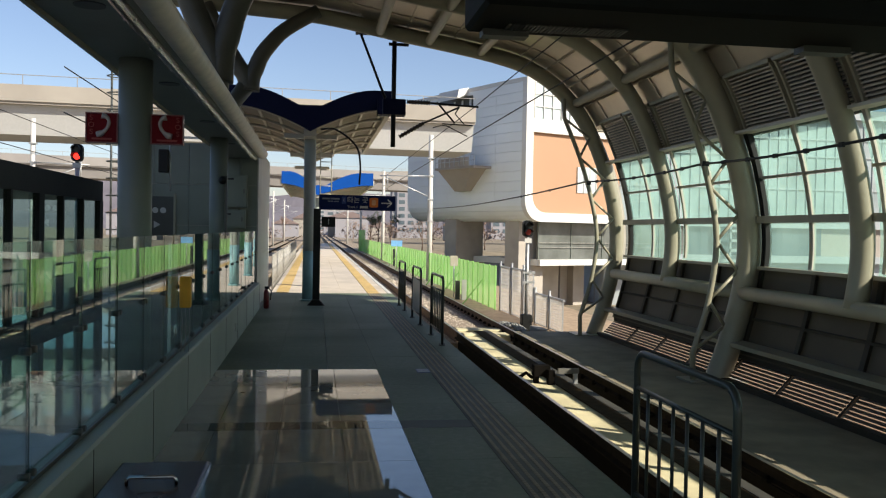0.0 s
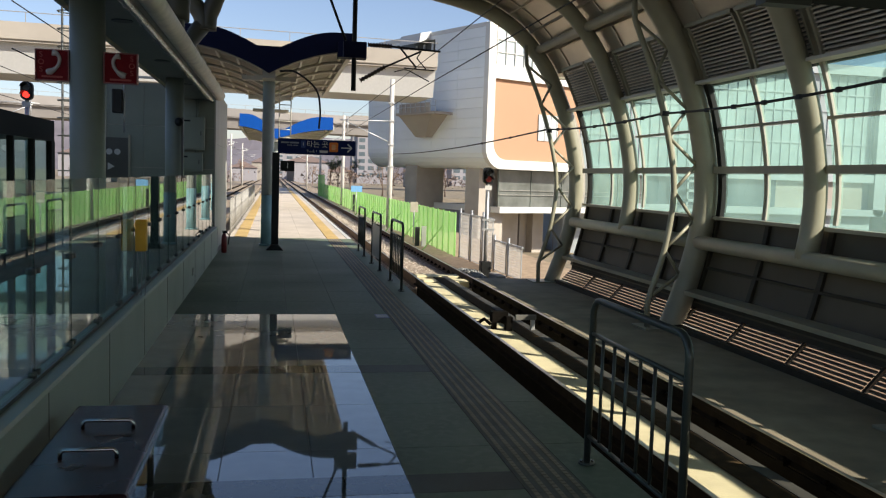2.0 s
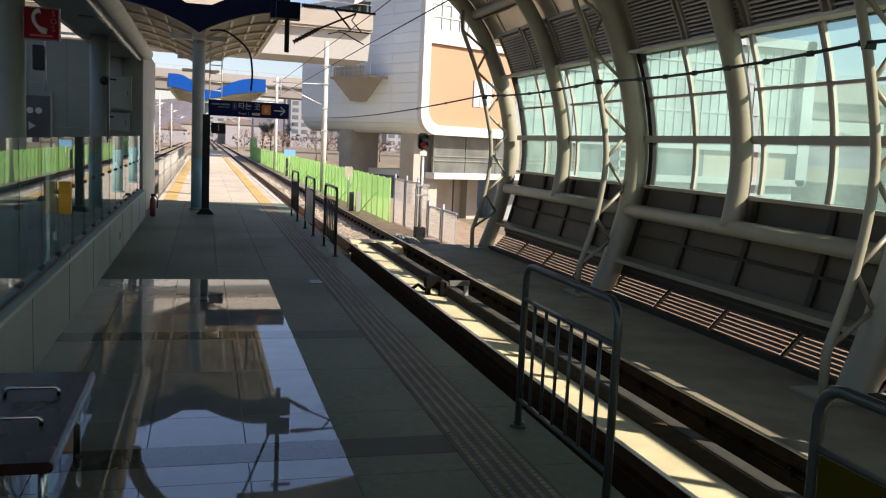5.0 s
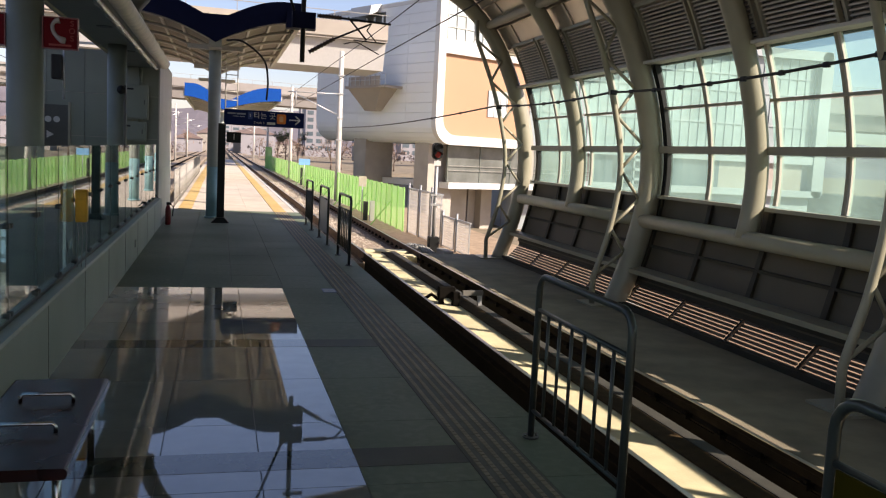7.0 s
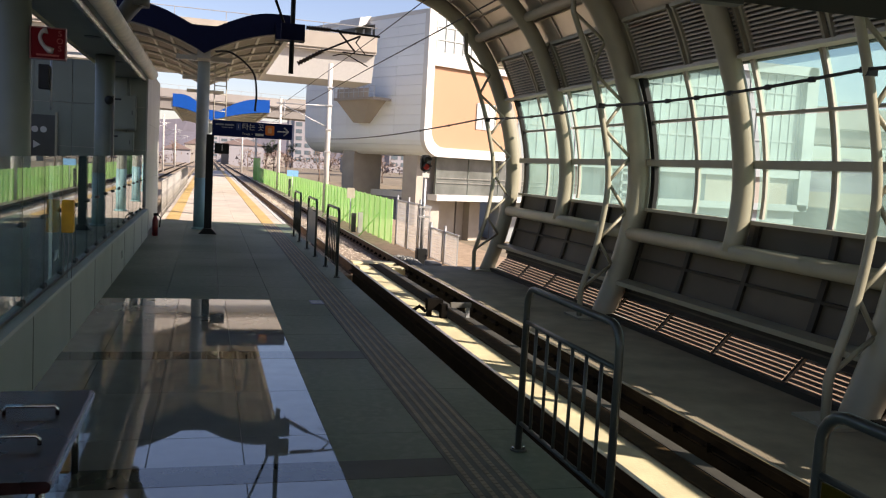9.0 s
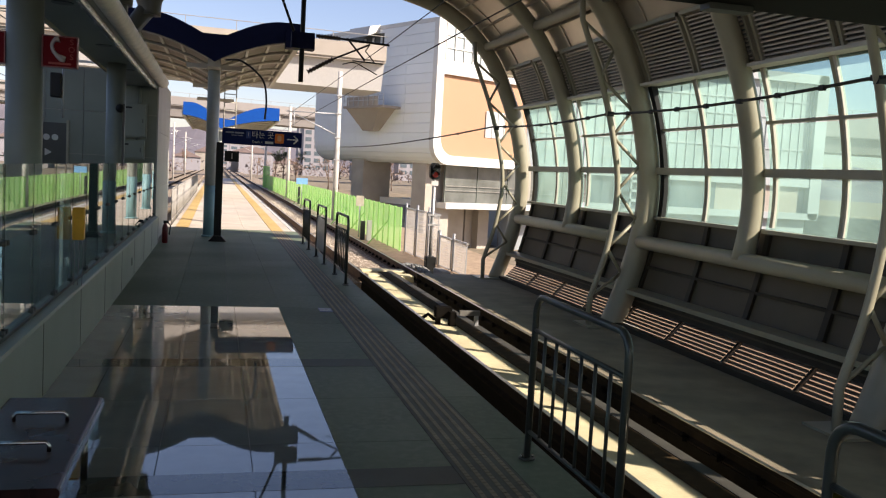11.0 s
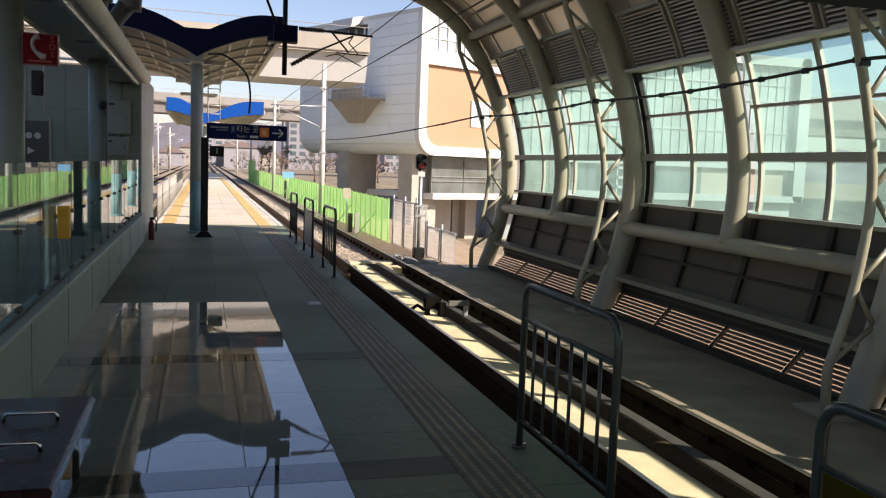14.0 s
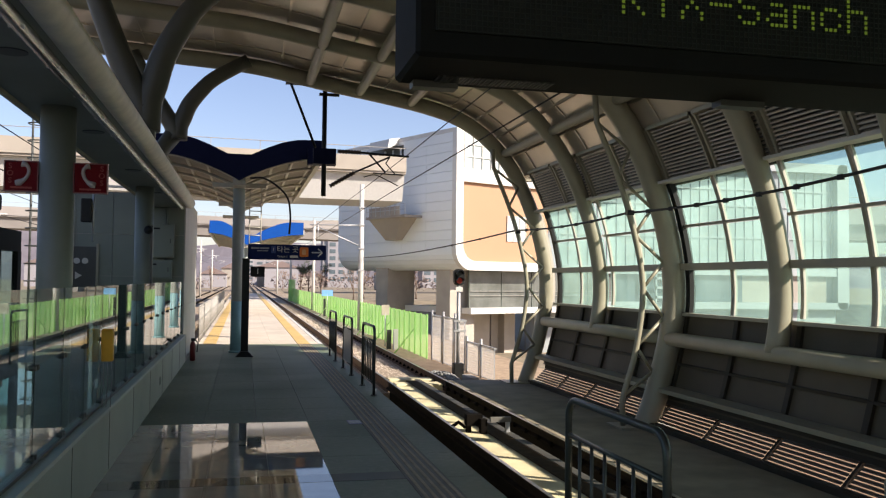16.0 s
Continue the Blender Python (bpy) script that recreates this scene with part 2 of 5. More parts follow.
def P(prof, y0, y1, smooth=False):
    bm = bmesh.new()
    prism(bm, prof, y0, y1, smooth)
    return bm


def spline(pts, per=6):
    """A smooth line through points."""
    pts = [Vector(p) for p in pts]
    e = [pts[0] * 2 - pts[1]] + pts + [pts[-1] * 2 - pts[-2]]
    out = []
    for i in range(1, len(e) - 2):
        for k in range(per):
            t = k / per
            a, b, c, d = e[i - 1], e[i], e[i + 1], e[i + 2]
            out.append(0.5 * (2 * b + (c - a) * t + (2 * a - 5 * b + 4 * c - d) * t * t + (3 * b - a - 3 * c + d) * t ** 3))
    return out + [pts[-1]]


# inner face of the tube's ribs, from the roof's edge over the platform down to the slab
RIB = spline([(-3.4, 6.72), (-1.6, 6.6), (0.1, 6.48), (1.7, 6.2), (3.0, 5.99), (4.0, 5.8), (4.72, 5.58), (5.32, 5.22), (5.78, 4.76), (6.11, 4.28), (6.4, 3.68), (6.66, 2.95), (6.82, 2.1), (6.8, 1.35), (6.58, 0.4), (6.3, -0.4)])


def section(off, zlo=-9, zhi=99, right_only=False):
    """Points (x, z) of the tube's section, moved outwards by off, cut exactly at two heights."""
    line = []
    for i, p in enumerate(RIB):
        a, b = RIB[max(i - 1, 0)], RIB[min(i + 1, len(RIB) - 1)]
        d = (b - a).normalized()
        line.append(p + Vector((-d.y, d.x)) * off)
    out = []
    for i, q in enumerate(line):
        if i and q.x > 4:
            o = line[i - 1]
            for z in (zhi, zlo):
                if q.y < z < o.y:
                    out.append((o.x + (q.x - o.x) * (o.y - z) / (o.y - q.y), z))
        if zlo <= q.y <= zhi and not (right_only and q.x < 4):
            out.append((q.x, q.y))
    return out


def at_height(z, off=0.0):
    """The tube's x at height z on its wall."""
    s = [q for q in section(off) if q[0] > 3]
    for a, b in zip(s, s[1:]):
        if b[1] <= z <= a[1]:
            return b[0] + (a[0] - b[0]) * (z - b[1]) / (a[1] - b[1])
    return s[-1][0]


# ---- ground, platform and track ----
M_SIDESLAB = material("walkway_concrete", (0.25, 0.215, 0.15), 0.85, vary=0.16, scale=2.5, stain=0.65, stain_scale=0.9, bump=0.3, bump_scale=40)
RAIL_Z, SLAB_Z, PIT_Z = -0.40, -0.41, -0.49
NEAR_RAIL, FAR_RAIL = 3.33, 4.70


def ground_height(x, y):
    """Level ground, falling away to the yard under the station."""
    s = max(0.0, min(1.0, (x - 8.8) / 7.0))
    e = max(0.0, min(1.0, (130.0 - y) / 15.0))
    return -1.03 - 4.97 * s * s * (3 - 2 * s) * e * e * (3 - 2 * e)


xs = [-3000, -800, -200, -60, 0, 8.8] + [8.8 + 0.7 * k for k in range(1, 11)] + [20, 40, 90, 200, 800, 3000]
ys = [-600, -100, -40, 0, 40, 80, 115] + [115 + 1.5 * k for k in range(1, 11)] + [160, 300, 700, 1600, 4000]
bm = bmesh.new()
grid = [[bm.verts.new((x, y, ground_height(x, y))) for y in ys] for x in xs]
for i in range(len(xs) - 1):
    for k in range(len(ys) - 1):
        bm.faces.new((grid[i][k], grid[i + 1][k], grid[i + 1][k + 1], grid[i][k + 1]))
single("ground", bm, M_GROUND, "dry bare earth with pale worn grass", "ground", kind="structure")
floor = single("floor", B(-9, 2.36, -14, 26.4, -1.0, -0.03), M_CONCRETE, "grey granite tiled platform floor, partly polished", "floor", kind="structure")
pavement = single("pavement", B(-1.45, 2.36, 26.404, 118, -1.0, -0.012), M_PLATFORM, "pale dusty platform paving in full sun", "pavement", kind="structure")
for x0, x1 in ((1.62, 1.98), (-1.15, -0.78)):
    ob = part("tactile_line", B(x0, x1, 26.42, 117.8, -0.012, 0.006), M_YELLOW, pavement, "yellow tactile warning line")
part("edge_line", B(2.24, 2.36, 26.42, 117.8, -0.012, 0.004), M_WHITE, pavement, "white painted platform edge")
single("ballast", B(2.4, 7.5, 19.62, 900, -1.02, -0.64), M_BALLAST, "brown crushed stone ballast of the track bed", "ballast", kind="stuff")
# The shade along the rails is painted on these surfaces as black.
single("track_drain", B(2.38, 3.395, -14, 19.6, -1.0, -0.96), M_SHADE_BLACK, "deep gap under the platform edge, painted black for shade", "drain", kind="structure")
single("track_skirt", B(3.3, 3.396, -14, 19.6, -1.0, -0.565), M_SHADE_BLACK, "face under the near rail, painted black for shade", "slab", kind="structure")
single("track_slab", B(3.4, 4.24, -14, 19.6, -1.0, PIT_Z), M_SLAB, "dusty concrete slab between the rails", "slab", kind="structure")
single("track_trench", B(4.245, 4.61, -14, 19.6, -1.0, -0.9), M_SHADE_BLACK, "trench before the far rail, painted black for shade", "drain", kind="structure")
single("rail_plinth", B(4.615, 4.745, -14, 19.6, -1.0, -0.562), M_SHADE_BLACK, "plinth under the far rail, painted black for shade", "slab", kind="structure")
single("dirt_bank", B(6.605, 9.0, -40, 20.0, -1.0, SLAB_Z - 0.02), material("tan_earth", (0.24, 0.16, 0.095), 0.95, vary=0.2, scale=3, stain=0.3), "bank of tan earth outside the tube", "ground", kind="structure")
side_slab = single("side_slab", B(4.75, 6.6, -14, 20.0, -1.0, SLAB_Z), M_SIDESLAB, "grey concrete walkway slab beside the track", "slab", kind="structure")


def rail_profile(x, top, h=0.16, w=0.07):
    half, foot, web = w / 2, 0.07, 0.012
    return [(x - foot, top - h), (x + foot, top - h), (x + foot, top - h + 0.015), (x + web, top - h + 0.04), (x + web, top - 0.05),
            (x + half, top - 0.035), (x + half, top - 0.006), (x + half - 0.01, top), (x - half + 0.01, top), (x - half, top - 0.006),
            (x - half, top - 0.035), (x - web, top - 0.05), (x - web, top - h + 0.04), (x - foot, top - h + 0.015)]


for x in (NEAR_RAIL, FAR_RAIL):
    rail = thing("track_rail", (x, 0, RAIL_Z), "rusty steel running rail with a worn bright head", "rail", "running rails")
    # Shaded rust colour inside the tube, plain brown rust in the sun outside.
    part("rail_web", P(rail_profile(x, RAIL_Z - 0.003, 0.16), -13.9, 19.9), M_RUST_SHADED, rail)
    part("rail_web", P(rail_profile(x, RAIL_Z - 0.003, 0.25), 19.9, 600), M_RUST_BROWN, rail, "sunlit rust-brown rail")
    part("rail_head", B(x - 0.024, x + 0.024, -13.9, 600, RAIL_Z - 0.004, RAIL_Z + 0.002), M_RAILTOP, rail, "polished running surface")
    clip = None
    for k in range(70):
        y = 2.6 + k * 0.62
        for side in (() if x == NEAR_RAIL else (-1,)):
            if clip is None:
                bm = bmesh.new()
                box(bm, -0.035, 0.035, -0.05, 0.05, 0, 0.04)
                box(bm, -0.02, 0.02, -0.02, 0.02, 0.04, 0.07)
                clip = mesh("rail_clip", bm, M_SHADE_BLACK)
            ob = new("rail_clip", clip)
            ob.matrix_basis = Matrix.Translation((x + side * (0.115 if x == NEAR_RAIL else 0.085), y, PIT_Z - (0 if x == NEAR_RAIL else 0.07)))
            put_under(ob, rail)
M_STEEL_DULL_TRACK = material("track_steel", (0.12, 0.115, 0.1), 0.6, vary=0.2)
bm = B(4.1, 4.238, -13.8, 20.6, PIT_Z, -0.462)
check = thing("guard_beam", (4.0, 0, PIT_Z), "weathered brown timber guard beam with a steel edge", "guard beam")
part("edge_angle", bm, material("dull_steel", (0.05, 0.048, 0.04), 0.7, vary=0.2, scale=6, stain=0.3), check, "dull grey steel edge")
part("timber", B(3.86, 4.095, -13.8, 20.6, PIT_Z, -0.468), material("old_timber", (0.06, 0.04, 0.02), 0.95, spec=0.1, vary=0.3, scale=9, stain=0.4), check, "weathered timber packing")
for y in (19.9, 20.9):
    single("crossing_block", B(3.5, 4.62, y, y + 0.5, -0.66, -0.48), M_SLAB, "pale concrete block across the track bed", "concrete block", "track blocks", bevel=0.02)
# the small machine between the rails
mach = thing("point_machine", (3.95, 13.4, PIT_Z), "black cast track device with a grey bracket", "track device")
bm = bmesh.new()
box(bm, 3.54, 3.8, 13.5, 13.68, -0.38, -0.2)
box(bm, 3.54, 3.62, 13.52, 13.6, PIT_Z, -0.36)
box(bm, 3.74, 3.84, 13.36, 13.5, PIT_Z, -0.26)
part("casing", bm, M_SHADE_BLACK, mach)
part("bracket", B(3.88, 4.22, 13.3, 13.36, -0.3, -0.22), M_STEEL_DULL_TRACK, mach, "grey steel bracket")
part("stand", B(4.14, 4.2, 13.3, 13.36, PIT_Z, -0.3), M_GALV, mach)
part("rod", T([(3.54, 13.6, -0.42), (3.44, 13.66, -0.34), (3.34, 13.7, -0.42)], 0.03, 8), M_SHADE_BLACK, mach)

# floor tiles
tile_mesh = {}


def tile(x0, x1, y0, y1, mat, name="floor_tile", top=0.0, parent=floor):
    w, d = round(x1 - x0 - 0.006, 3), round(y1 - y0 - 0.006, 3)
    key = (w, d, mat.name)
    if key not in tile_mesh:
        bm = bmesh.new()
        box(bm, -w / 2, w / 2, -d / 2, d / 2, -0.025, 0)
        tile_mesh[key] = mesh(name, bm, mat)
    ob = new(name, tile_mesh[key])
    ob.matrix_basis = Matrix.Translation(((x0 + x1) / 2, (y0 + y1) / 2, top))
    put_under(ob, parent)
    return ob


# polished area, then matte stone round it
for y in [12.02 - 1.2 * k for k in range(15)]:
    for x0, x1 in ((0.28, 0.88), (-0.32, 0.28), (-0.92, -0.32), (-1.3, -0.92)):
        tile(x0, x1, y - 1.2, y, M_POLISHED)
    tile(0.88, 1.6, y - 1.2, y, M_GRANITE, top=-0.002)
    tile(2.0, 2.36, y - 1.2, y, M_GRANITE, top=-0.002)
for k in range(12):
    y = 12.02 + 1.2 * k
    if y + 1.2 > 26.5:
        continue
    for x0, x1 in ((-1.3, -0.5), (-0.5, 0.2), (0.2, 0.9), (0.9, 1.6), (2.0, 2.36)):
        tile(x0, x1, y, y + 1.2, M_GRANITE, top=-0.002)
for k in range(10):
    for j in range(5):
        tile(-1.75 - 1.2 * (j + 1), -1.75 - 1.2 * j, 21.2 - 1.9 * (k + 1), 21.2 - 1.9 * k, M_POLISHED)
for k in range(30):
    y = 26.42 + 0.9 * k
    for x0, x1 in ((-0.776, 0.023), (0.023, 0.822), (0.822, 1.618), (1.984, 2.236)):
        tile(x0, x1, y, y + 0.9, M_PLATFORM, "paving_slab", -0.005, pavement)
M_BAND = material("dark_matte_band", (0.07, 0.08, 0.06), 0.5, vary=0.12, stain=0.3, spec=0.2)
M_BAND_POLISHED = material("dark_polished_band", (0.09, 0.095, 0.08), 0.02, vary=0.1, stain=0.1, ior=1.75)
for y in (8.42, 5.12):
    part("stone_band", B(-1.3, 0.878, y, y + 0.33, -0.001, 0.0015), M_BAND_POLISHED, floor, "darker polished band across the floor")
    part("stone_band", B(0.88, 1.598, y, y + 0.33, -0.004, 0.0), M_BAND, floor, "darker matte band across the floor")
# guiding strip: short raised ridges in five rows, one tile every 0.3 m
bm = bmesh.new()
box(bm, -0.197, 0.197, -0.1485, 0.1485, -0.025, 0)
for k in range(5):
    x = -0.156 + 0.078 * k
    for j in range(5):
        y = -0.12 + 0.06 * j
        box(bm, x - 0.016, x + 0.016, y - 0.024, y + 0.024, 0, 0.006)
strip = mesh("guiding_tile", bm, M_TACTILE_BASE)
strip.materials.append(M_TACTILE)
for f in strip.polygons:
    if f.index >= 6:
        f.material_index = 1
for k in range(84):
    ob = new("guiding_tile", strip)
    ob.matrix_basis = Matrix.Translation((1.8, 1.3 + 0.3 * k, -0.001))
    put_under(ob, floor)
drain = thing("floor_plate", (1.62, 11.9, 0), "small blue printed plate set in the floor", "floor plate")
part("plate", B(1.42, 1.6, 11.7, 12.0, -0.001, 0.004), material("plate_blue", (0.12, 0.15, 0.27), 0.4, vary=0.2, scale=30), drain)
for k in range(4):
    part("caption_bar", B(1.435, 1.585, 11.74 + 0.062 * k, 11.765 + 0.062 * k, 0.0041, 0.0052), M_BANNER, drain, "pale printed line")

# ---- the tube over the track ----
MAIN = (19.2, 13.2, 7.2, 1.2, -4.8, -10.8)
MINOR = (16.2, 10.2, 4.2, -1.8, -7.8)


def plate_along(bm, off0, off1, zlo, zhi, y0, y1, right=False):
    a, b = section(off0, zlo, zhi, right), section(off1, zlo, zhi, right)
    prism(bm, a + b[::-1], y0, y1)


bm = bmesh.new()
plate_along(bm, 0.36, 0.42, 4.45, 99, -14, 20.05)
roof_pts = [q for q in section(0.345, 4.45)]
for i in range(4, len(roof_pts) - 2, 5):
    x, z = roof_pts[i]
    box(bm, x - 0.025, x + 0.025, -14, 19.7, z - 0.015, z + 0.03)
for k in range(16):
    y = 18.45 - 1.5 * k
    plate_along(bm, 0.335, 0.37, 4.5, 99, y - 0.02, y + 0.02)
plate_along(bm, 0.43, 0.6, 4.42, 4.75, -14, 19.7, True)
single("ceiling", bm, M_CEIL, "curved grey metal sheet ceiling of the track tube", "ceiling", kind="structure")
# Edge trim, with an unseen outer part added to shade canopy front and platform.
bm = bmesh.new()
plate_along(bm, 0.33, 2.5, 4.4, 99, 19.85, 20.08)
single("trim_roof_edge", bm, M_STEEL_GREEN, "rolled steel edge trim at the tube's open end, raised unseen to cast shade", "trim", kind="structure")
bm = bmesh.new()
plate_along(bm, 0.36, 0.42, 4.45, 99, 20.09, 20.18)
single("trim_flashing", bm, material("bronze_flashing", (0.30, 0.2, 0.11), 0.5, metal=0.4), "thin bronze flashing on the roof edge", "trim", kind="structure")
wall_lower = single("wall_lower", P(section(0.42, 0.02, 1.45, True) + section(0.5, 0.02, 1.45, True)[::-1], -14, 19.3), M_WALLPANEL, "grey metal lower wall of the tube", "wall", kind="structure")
single("wall_outer", P(section(0.52, 3.59, 4.6, True) + section(0.56, 3.59, 4.6, True)[::-1], -14, 19.3), M_STEEL_DARK, "dark backing behind the louvers", "wall", kind="structure")
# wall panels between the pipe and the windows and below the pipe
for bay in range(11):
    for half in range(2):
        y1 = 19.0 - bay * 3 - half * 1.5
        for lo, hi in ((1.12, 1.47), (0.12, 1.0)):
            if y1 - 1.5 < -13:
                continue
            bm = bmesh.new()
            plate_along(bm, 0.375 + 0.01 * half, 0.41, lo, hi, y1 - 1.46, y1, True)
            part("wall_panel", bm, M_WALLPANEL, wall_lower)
for k in range(20):
    y = 19.02 - 1.5 * k
    bm = bmesh.new()
    plate_along(bm, 0.33, 0.374, 0.1, 1.4, y - 0.05, y + 0.05, True)
    part("wall_stud", bm, M_STEEL_BROWN, wall_lower)


bm = bmesh.new()
x = at_height(0.62, 0.36)
box(bm, x - 0.03, x + 0.05, -13, 19.0, 0.6, 0.64)
part("wall_rail", bm, M_STEEL_BROWN, wall_lower)


def truss(y, parent):
    chord = [Vector(p) for p in ((5.57, 5.02), (5.6, 4.58), (5.98, 3.69), (6.27, 2.78), (6.43, 1.87), (6.32, 0.9), (6.07, 0.05), (6.08, -0.41))]
    c3 = [chord[0], chord[1]] + spline(chord[1:7], 4)[1:] + [chord[7]]
    bm = bmesh.new()
    tube(bm, [(p.x, y - 0.05, p.y) for p in c3], 0.05, 8)
    part("truss_chord", bm, M_STEEL_GREEN, parent)
    zs = [4.58, 4.15, 3.69, 3.2, 2.75, 2.3, 1.87, 1.38, 0.9, 0.48, 0.1]
    prev = None

    def chord_x(z):
        for a, b in zip(c3, c3[1:]):
            if b.y <= z <= a.y:
                return b.x + (a.x - b.x) * (z - b.y) / max(a.y - b.y, 1e-6)
        return 6.08
    for i, z in enumerate(zs):
        p = (chord_x(z), y - 0.05, z) if i % 2 == 0 else (at_height(z, 0.03), y, z)
        if prev:
            part("truss_brace", T([prev, p], 0.028, 6), M_STEEL_GREEN, parent)
        prev = p


for y in MAIN:
    rib = thing("arch_rib", (6.4, y, SLAB_Z), "thick sage painted steel arch rib with a lattice strut", "arch rib", "main ribs")
    yr, rr = (19.4, 0.17) if y > 19 else (y, 0.2)  # the rib at the open end is slimmer
    part("rib_tube", T([(x, yr, z) for x, z in section(rr)], rr, 14), M_STEEL_GREEN, rib)
    part("base_plate", B(5.95, 6.95, yr - 0.3, yr + 0.3, SLAB_Z, SLAB_Z + 0.03), M_STEEL_GREEN, rib)
    truss(y, rib)
    part("side_frame", P(section(0.30, 1.47, 3.595, True) + section(0.40, 1.47, 3.595, True)[::-1], y - 0.33, y - 0.2), M_BLACK, rib, "dark rubber joint strip")
    part("side_frame", P(section(0.34, 1.47, 3.595, True) + section(0.40, 1.47, 3.595, True)[::-1], y + 0.22, y + 0.3), M_STEEL_PALE, rib, "pale frame strip beside the glass")
for y in MINOR:
    rib = thing("arch_rib", (6.8, y, 1.1), "slimmer sage painted steel arch rib on the wall pipe", "arch rib", "minor ribs")
    part("rib_tube", T([(x, y, z) for x, z in section(0.16, 1.02)], 0.15, 12), M_STEEL_GREEN, rib)
    part("side_frame", P(section(0.34, 1.5, 3.595, True) + section(0.40, 1.5, 3.595, True)[::-1], y - 0.23, y - 0.16), M_STEEL_PALE, rib, "pale frame strip beside the glass")

for x, z, r in ((5.9, 4.95, 0.095), (3.65, 6.02, 0.1), (2.47, 6.2, 0.1), (1.36, 6.38, 0.11)):
    single("purlin", T([(x, -13.9, z), (x, 19.25, z)], r, 10), M_STEEL_GREEN, "sage steel purlin tube under the ceiling", "purlin", "purlins")
pipe = thing("wall_pipe", (6.9, 3, 1.0), "thick sage steel pipe rail along the tube wall", "pipe")
ledge = thing("wall_ledge", (6.7, 3, 0.2), "flat steel ledge along the lower wall", "ledge")
for y in MAIN[:-1]:
    part("pipe_length", P(rounded(6.78, 7.04, 0.92, 1.14, 0.09), y - 5.99, y - 0.01, True), M_STEEL_GREEN, pipe)
    part("ledge_length", P([(6.64, 0.235), (6.86, 0.27), (6.86, 0.22), (6.65, 0.165)], y - 5.985, y - 0.015), M_STEEL_GREEN, ledge)
single("trim_lintel", P([(6.62, 3.585), (6.84, 3.585), (6.82, 3.645), (6.62, 3.63)], -13.9, 19.4), M_STEEL_PALE, "steel channel under the louvers", "trim", kind="structure")
single("trim_lower_kerb", P([(6.5, SLAB_Z), (6.62, SLAB_Z), (6.62, -0.33), (6.5, -0.33)], -13.9, 19.2), M_STEEL_BROWN, "low steel kerb under the louvers", "trim", kind="structure")

single("trim_louver_head", P([(6.9, -0.06), (6.99, -0.06), (7.02, 0.2), (6.92, 0.2)], -13.9, 19.2), M_STEEL_BROWN, "dark steel rail over the lower louvers", "trim", kind="structure")
# upper louvers: two panels a bay
slat_up = mesh("slat", P([(0, 0), (0.0, 0.02), (0.06, 0.052), (0.06, 0.044), (0.006, 0.004)], -0.66, 0.66), M_LOUVER)
for k in range(22):
    y1 = 18.95 - 1.5 * k
    if y1 - 1.5 < -6:
        break
    yc = y1 - 0.72
    lv = thing("wall_louver", (6.5, yc, 3.7), "grey metal ventilation louver high on the tube wall", "louver", "upper louvers")
    for i in range(15):
        z = 3.66 + i * 0.053
        ob = new("slat", slat_up)
        ob.matrix_basis = Matrix.Translation((at_height(z, 0.34), yc, z))
        put_under(ob, lv)
    for yy in (yc - 0.7, yc + 0.66):
        bm = bmesh.new()
        plate_along(bm, 0.31, 0.37, 3.62, 4.5, yy, yy + 0.045, True)
        part("frame", bm, M_STEEL_GREEN, lv)
    bm = bmesh.new()
    x = at_height(4.46, 0.32)
    box(bm, x - 0.03, x + 0.03, yc - 0.7, yc + 0.7, 4.44, 4.5)
    part("head_frame", bm, M_STEEL_GREEN, lv)

# lower louvers: sloping slats every 1.5 m
slat_low = mesh("slat", P([(0, 0), (0.0, 0.02), (0.034, 0.034), (0.034, 0.012)], -0.7, 0.7), material("brown_slat", (0.15, 0.112, 0.08), 0.5, vary=0.15))
for k in range(20):
    yc = 18.42 - 1.52 * k
    if yc < -5:
        break
    lv = thing("floor_louver", (6.75, yc, SLAB_Z), "sloping tan metal louver along the walkway", "louver", "lower louvers")
    for i in range(8):
        t = i / 7 * 1.02
        ob = new("slat", slat_low)
        ob.matrix_basis = Matrix.Translation((6.6 + 0.3 * t, yc, -0.36 + 0.31 * t))
        put_under(ob, lv)
    bm = P([(6.58, -0.4), (6.64, -0.4), (6.97, -0.04), (6.93, -0.02)], yc - 0.76, yc - 0.71)
    part("frame", bm, M_STEEL_BROWN, lv)


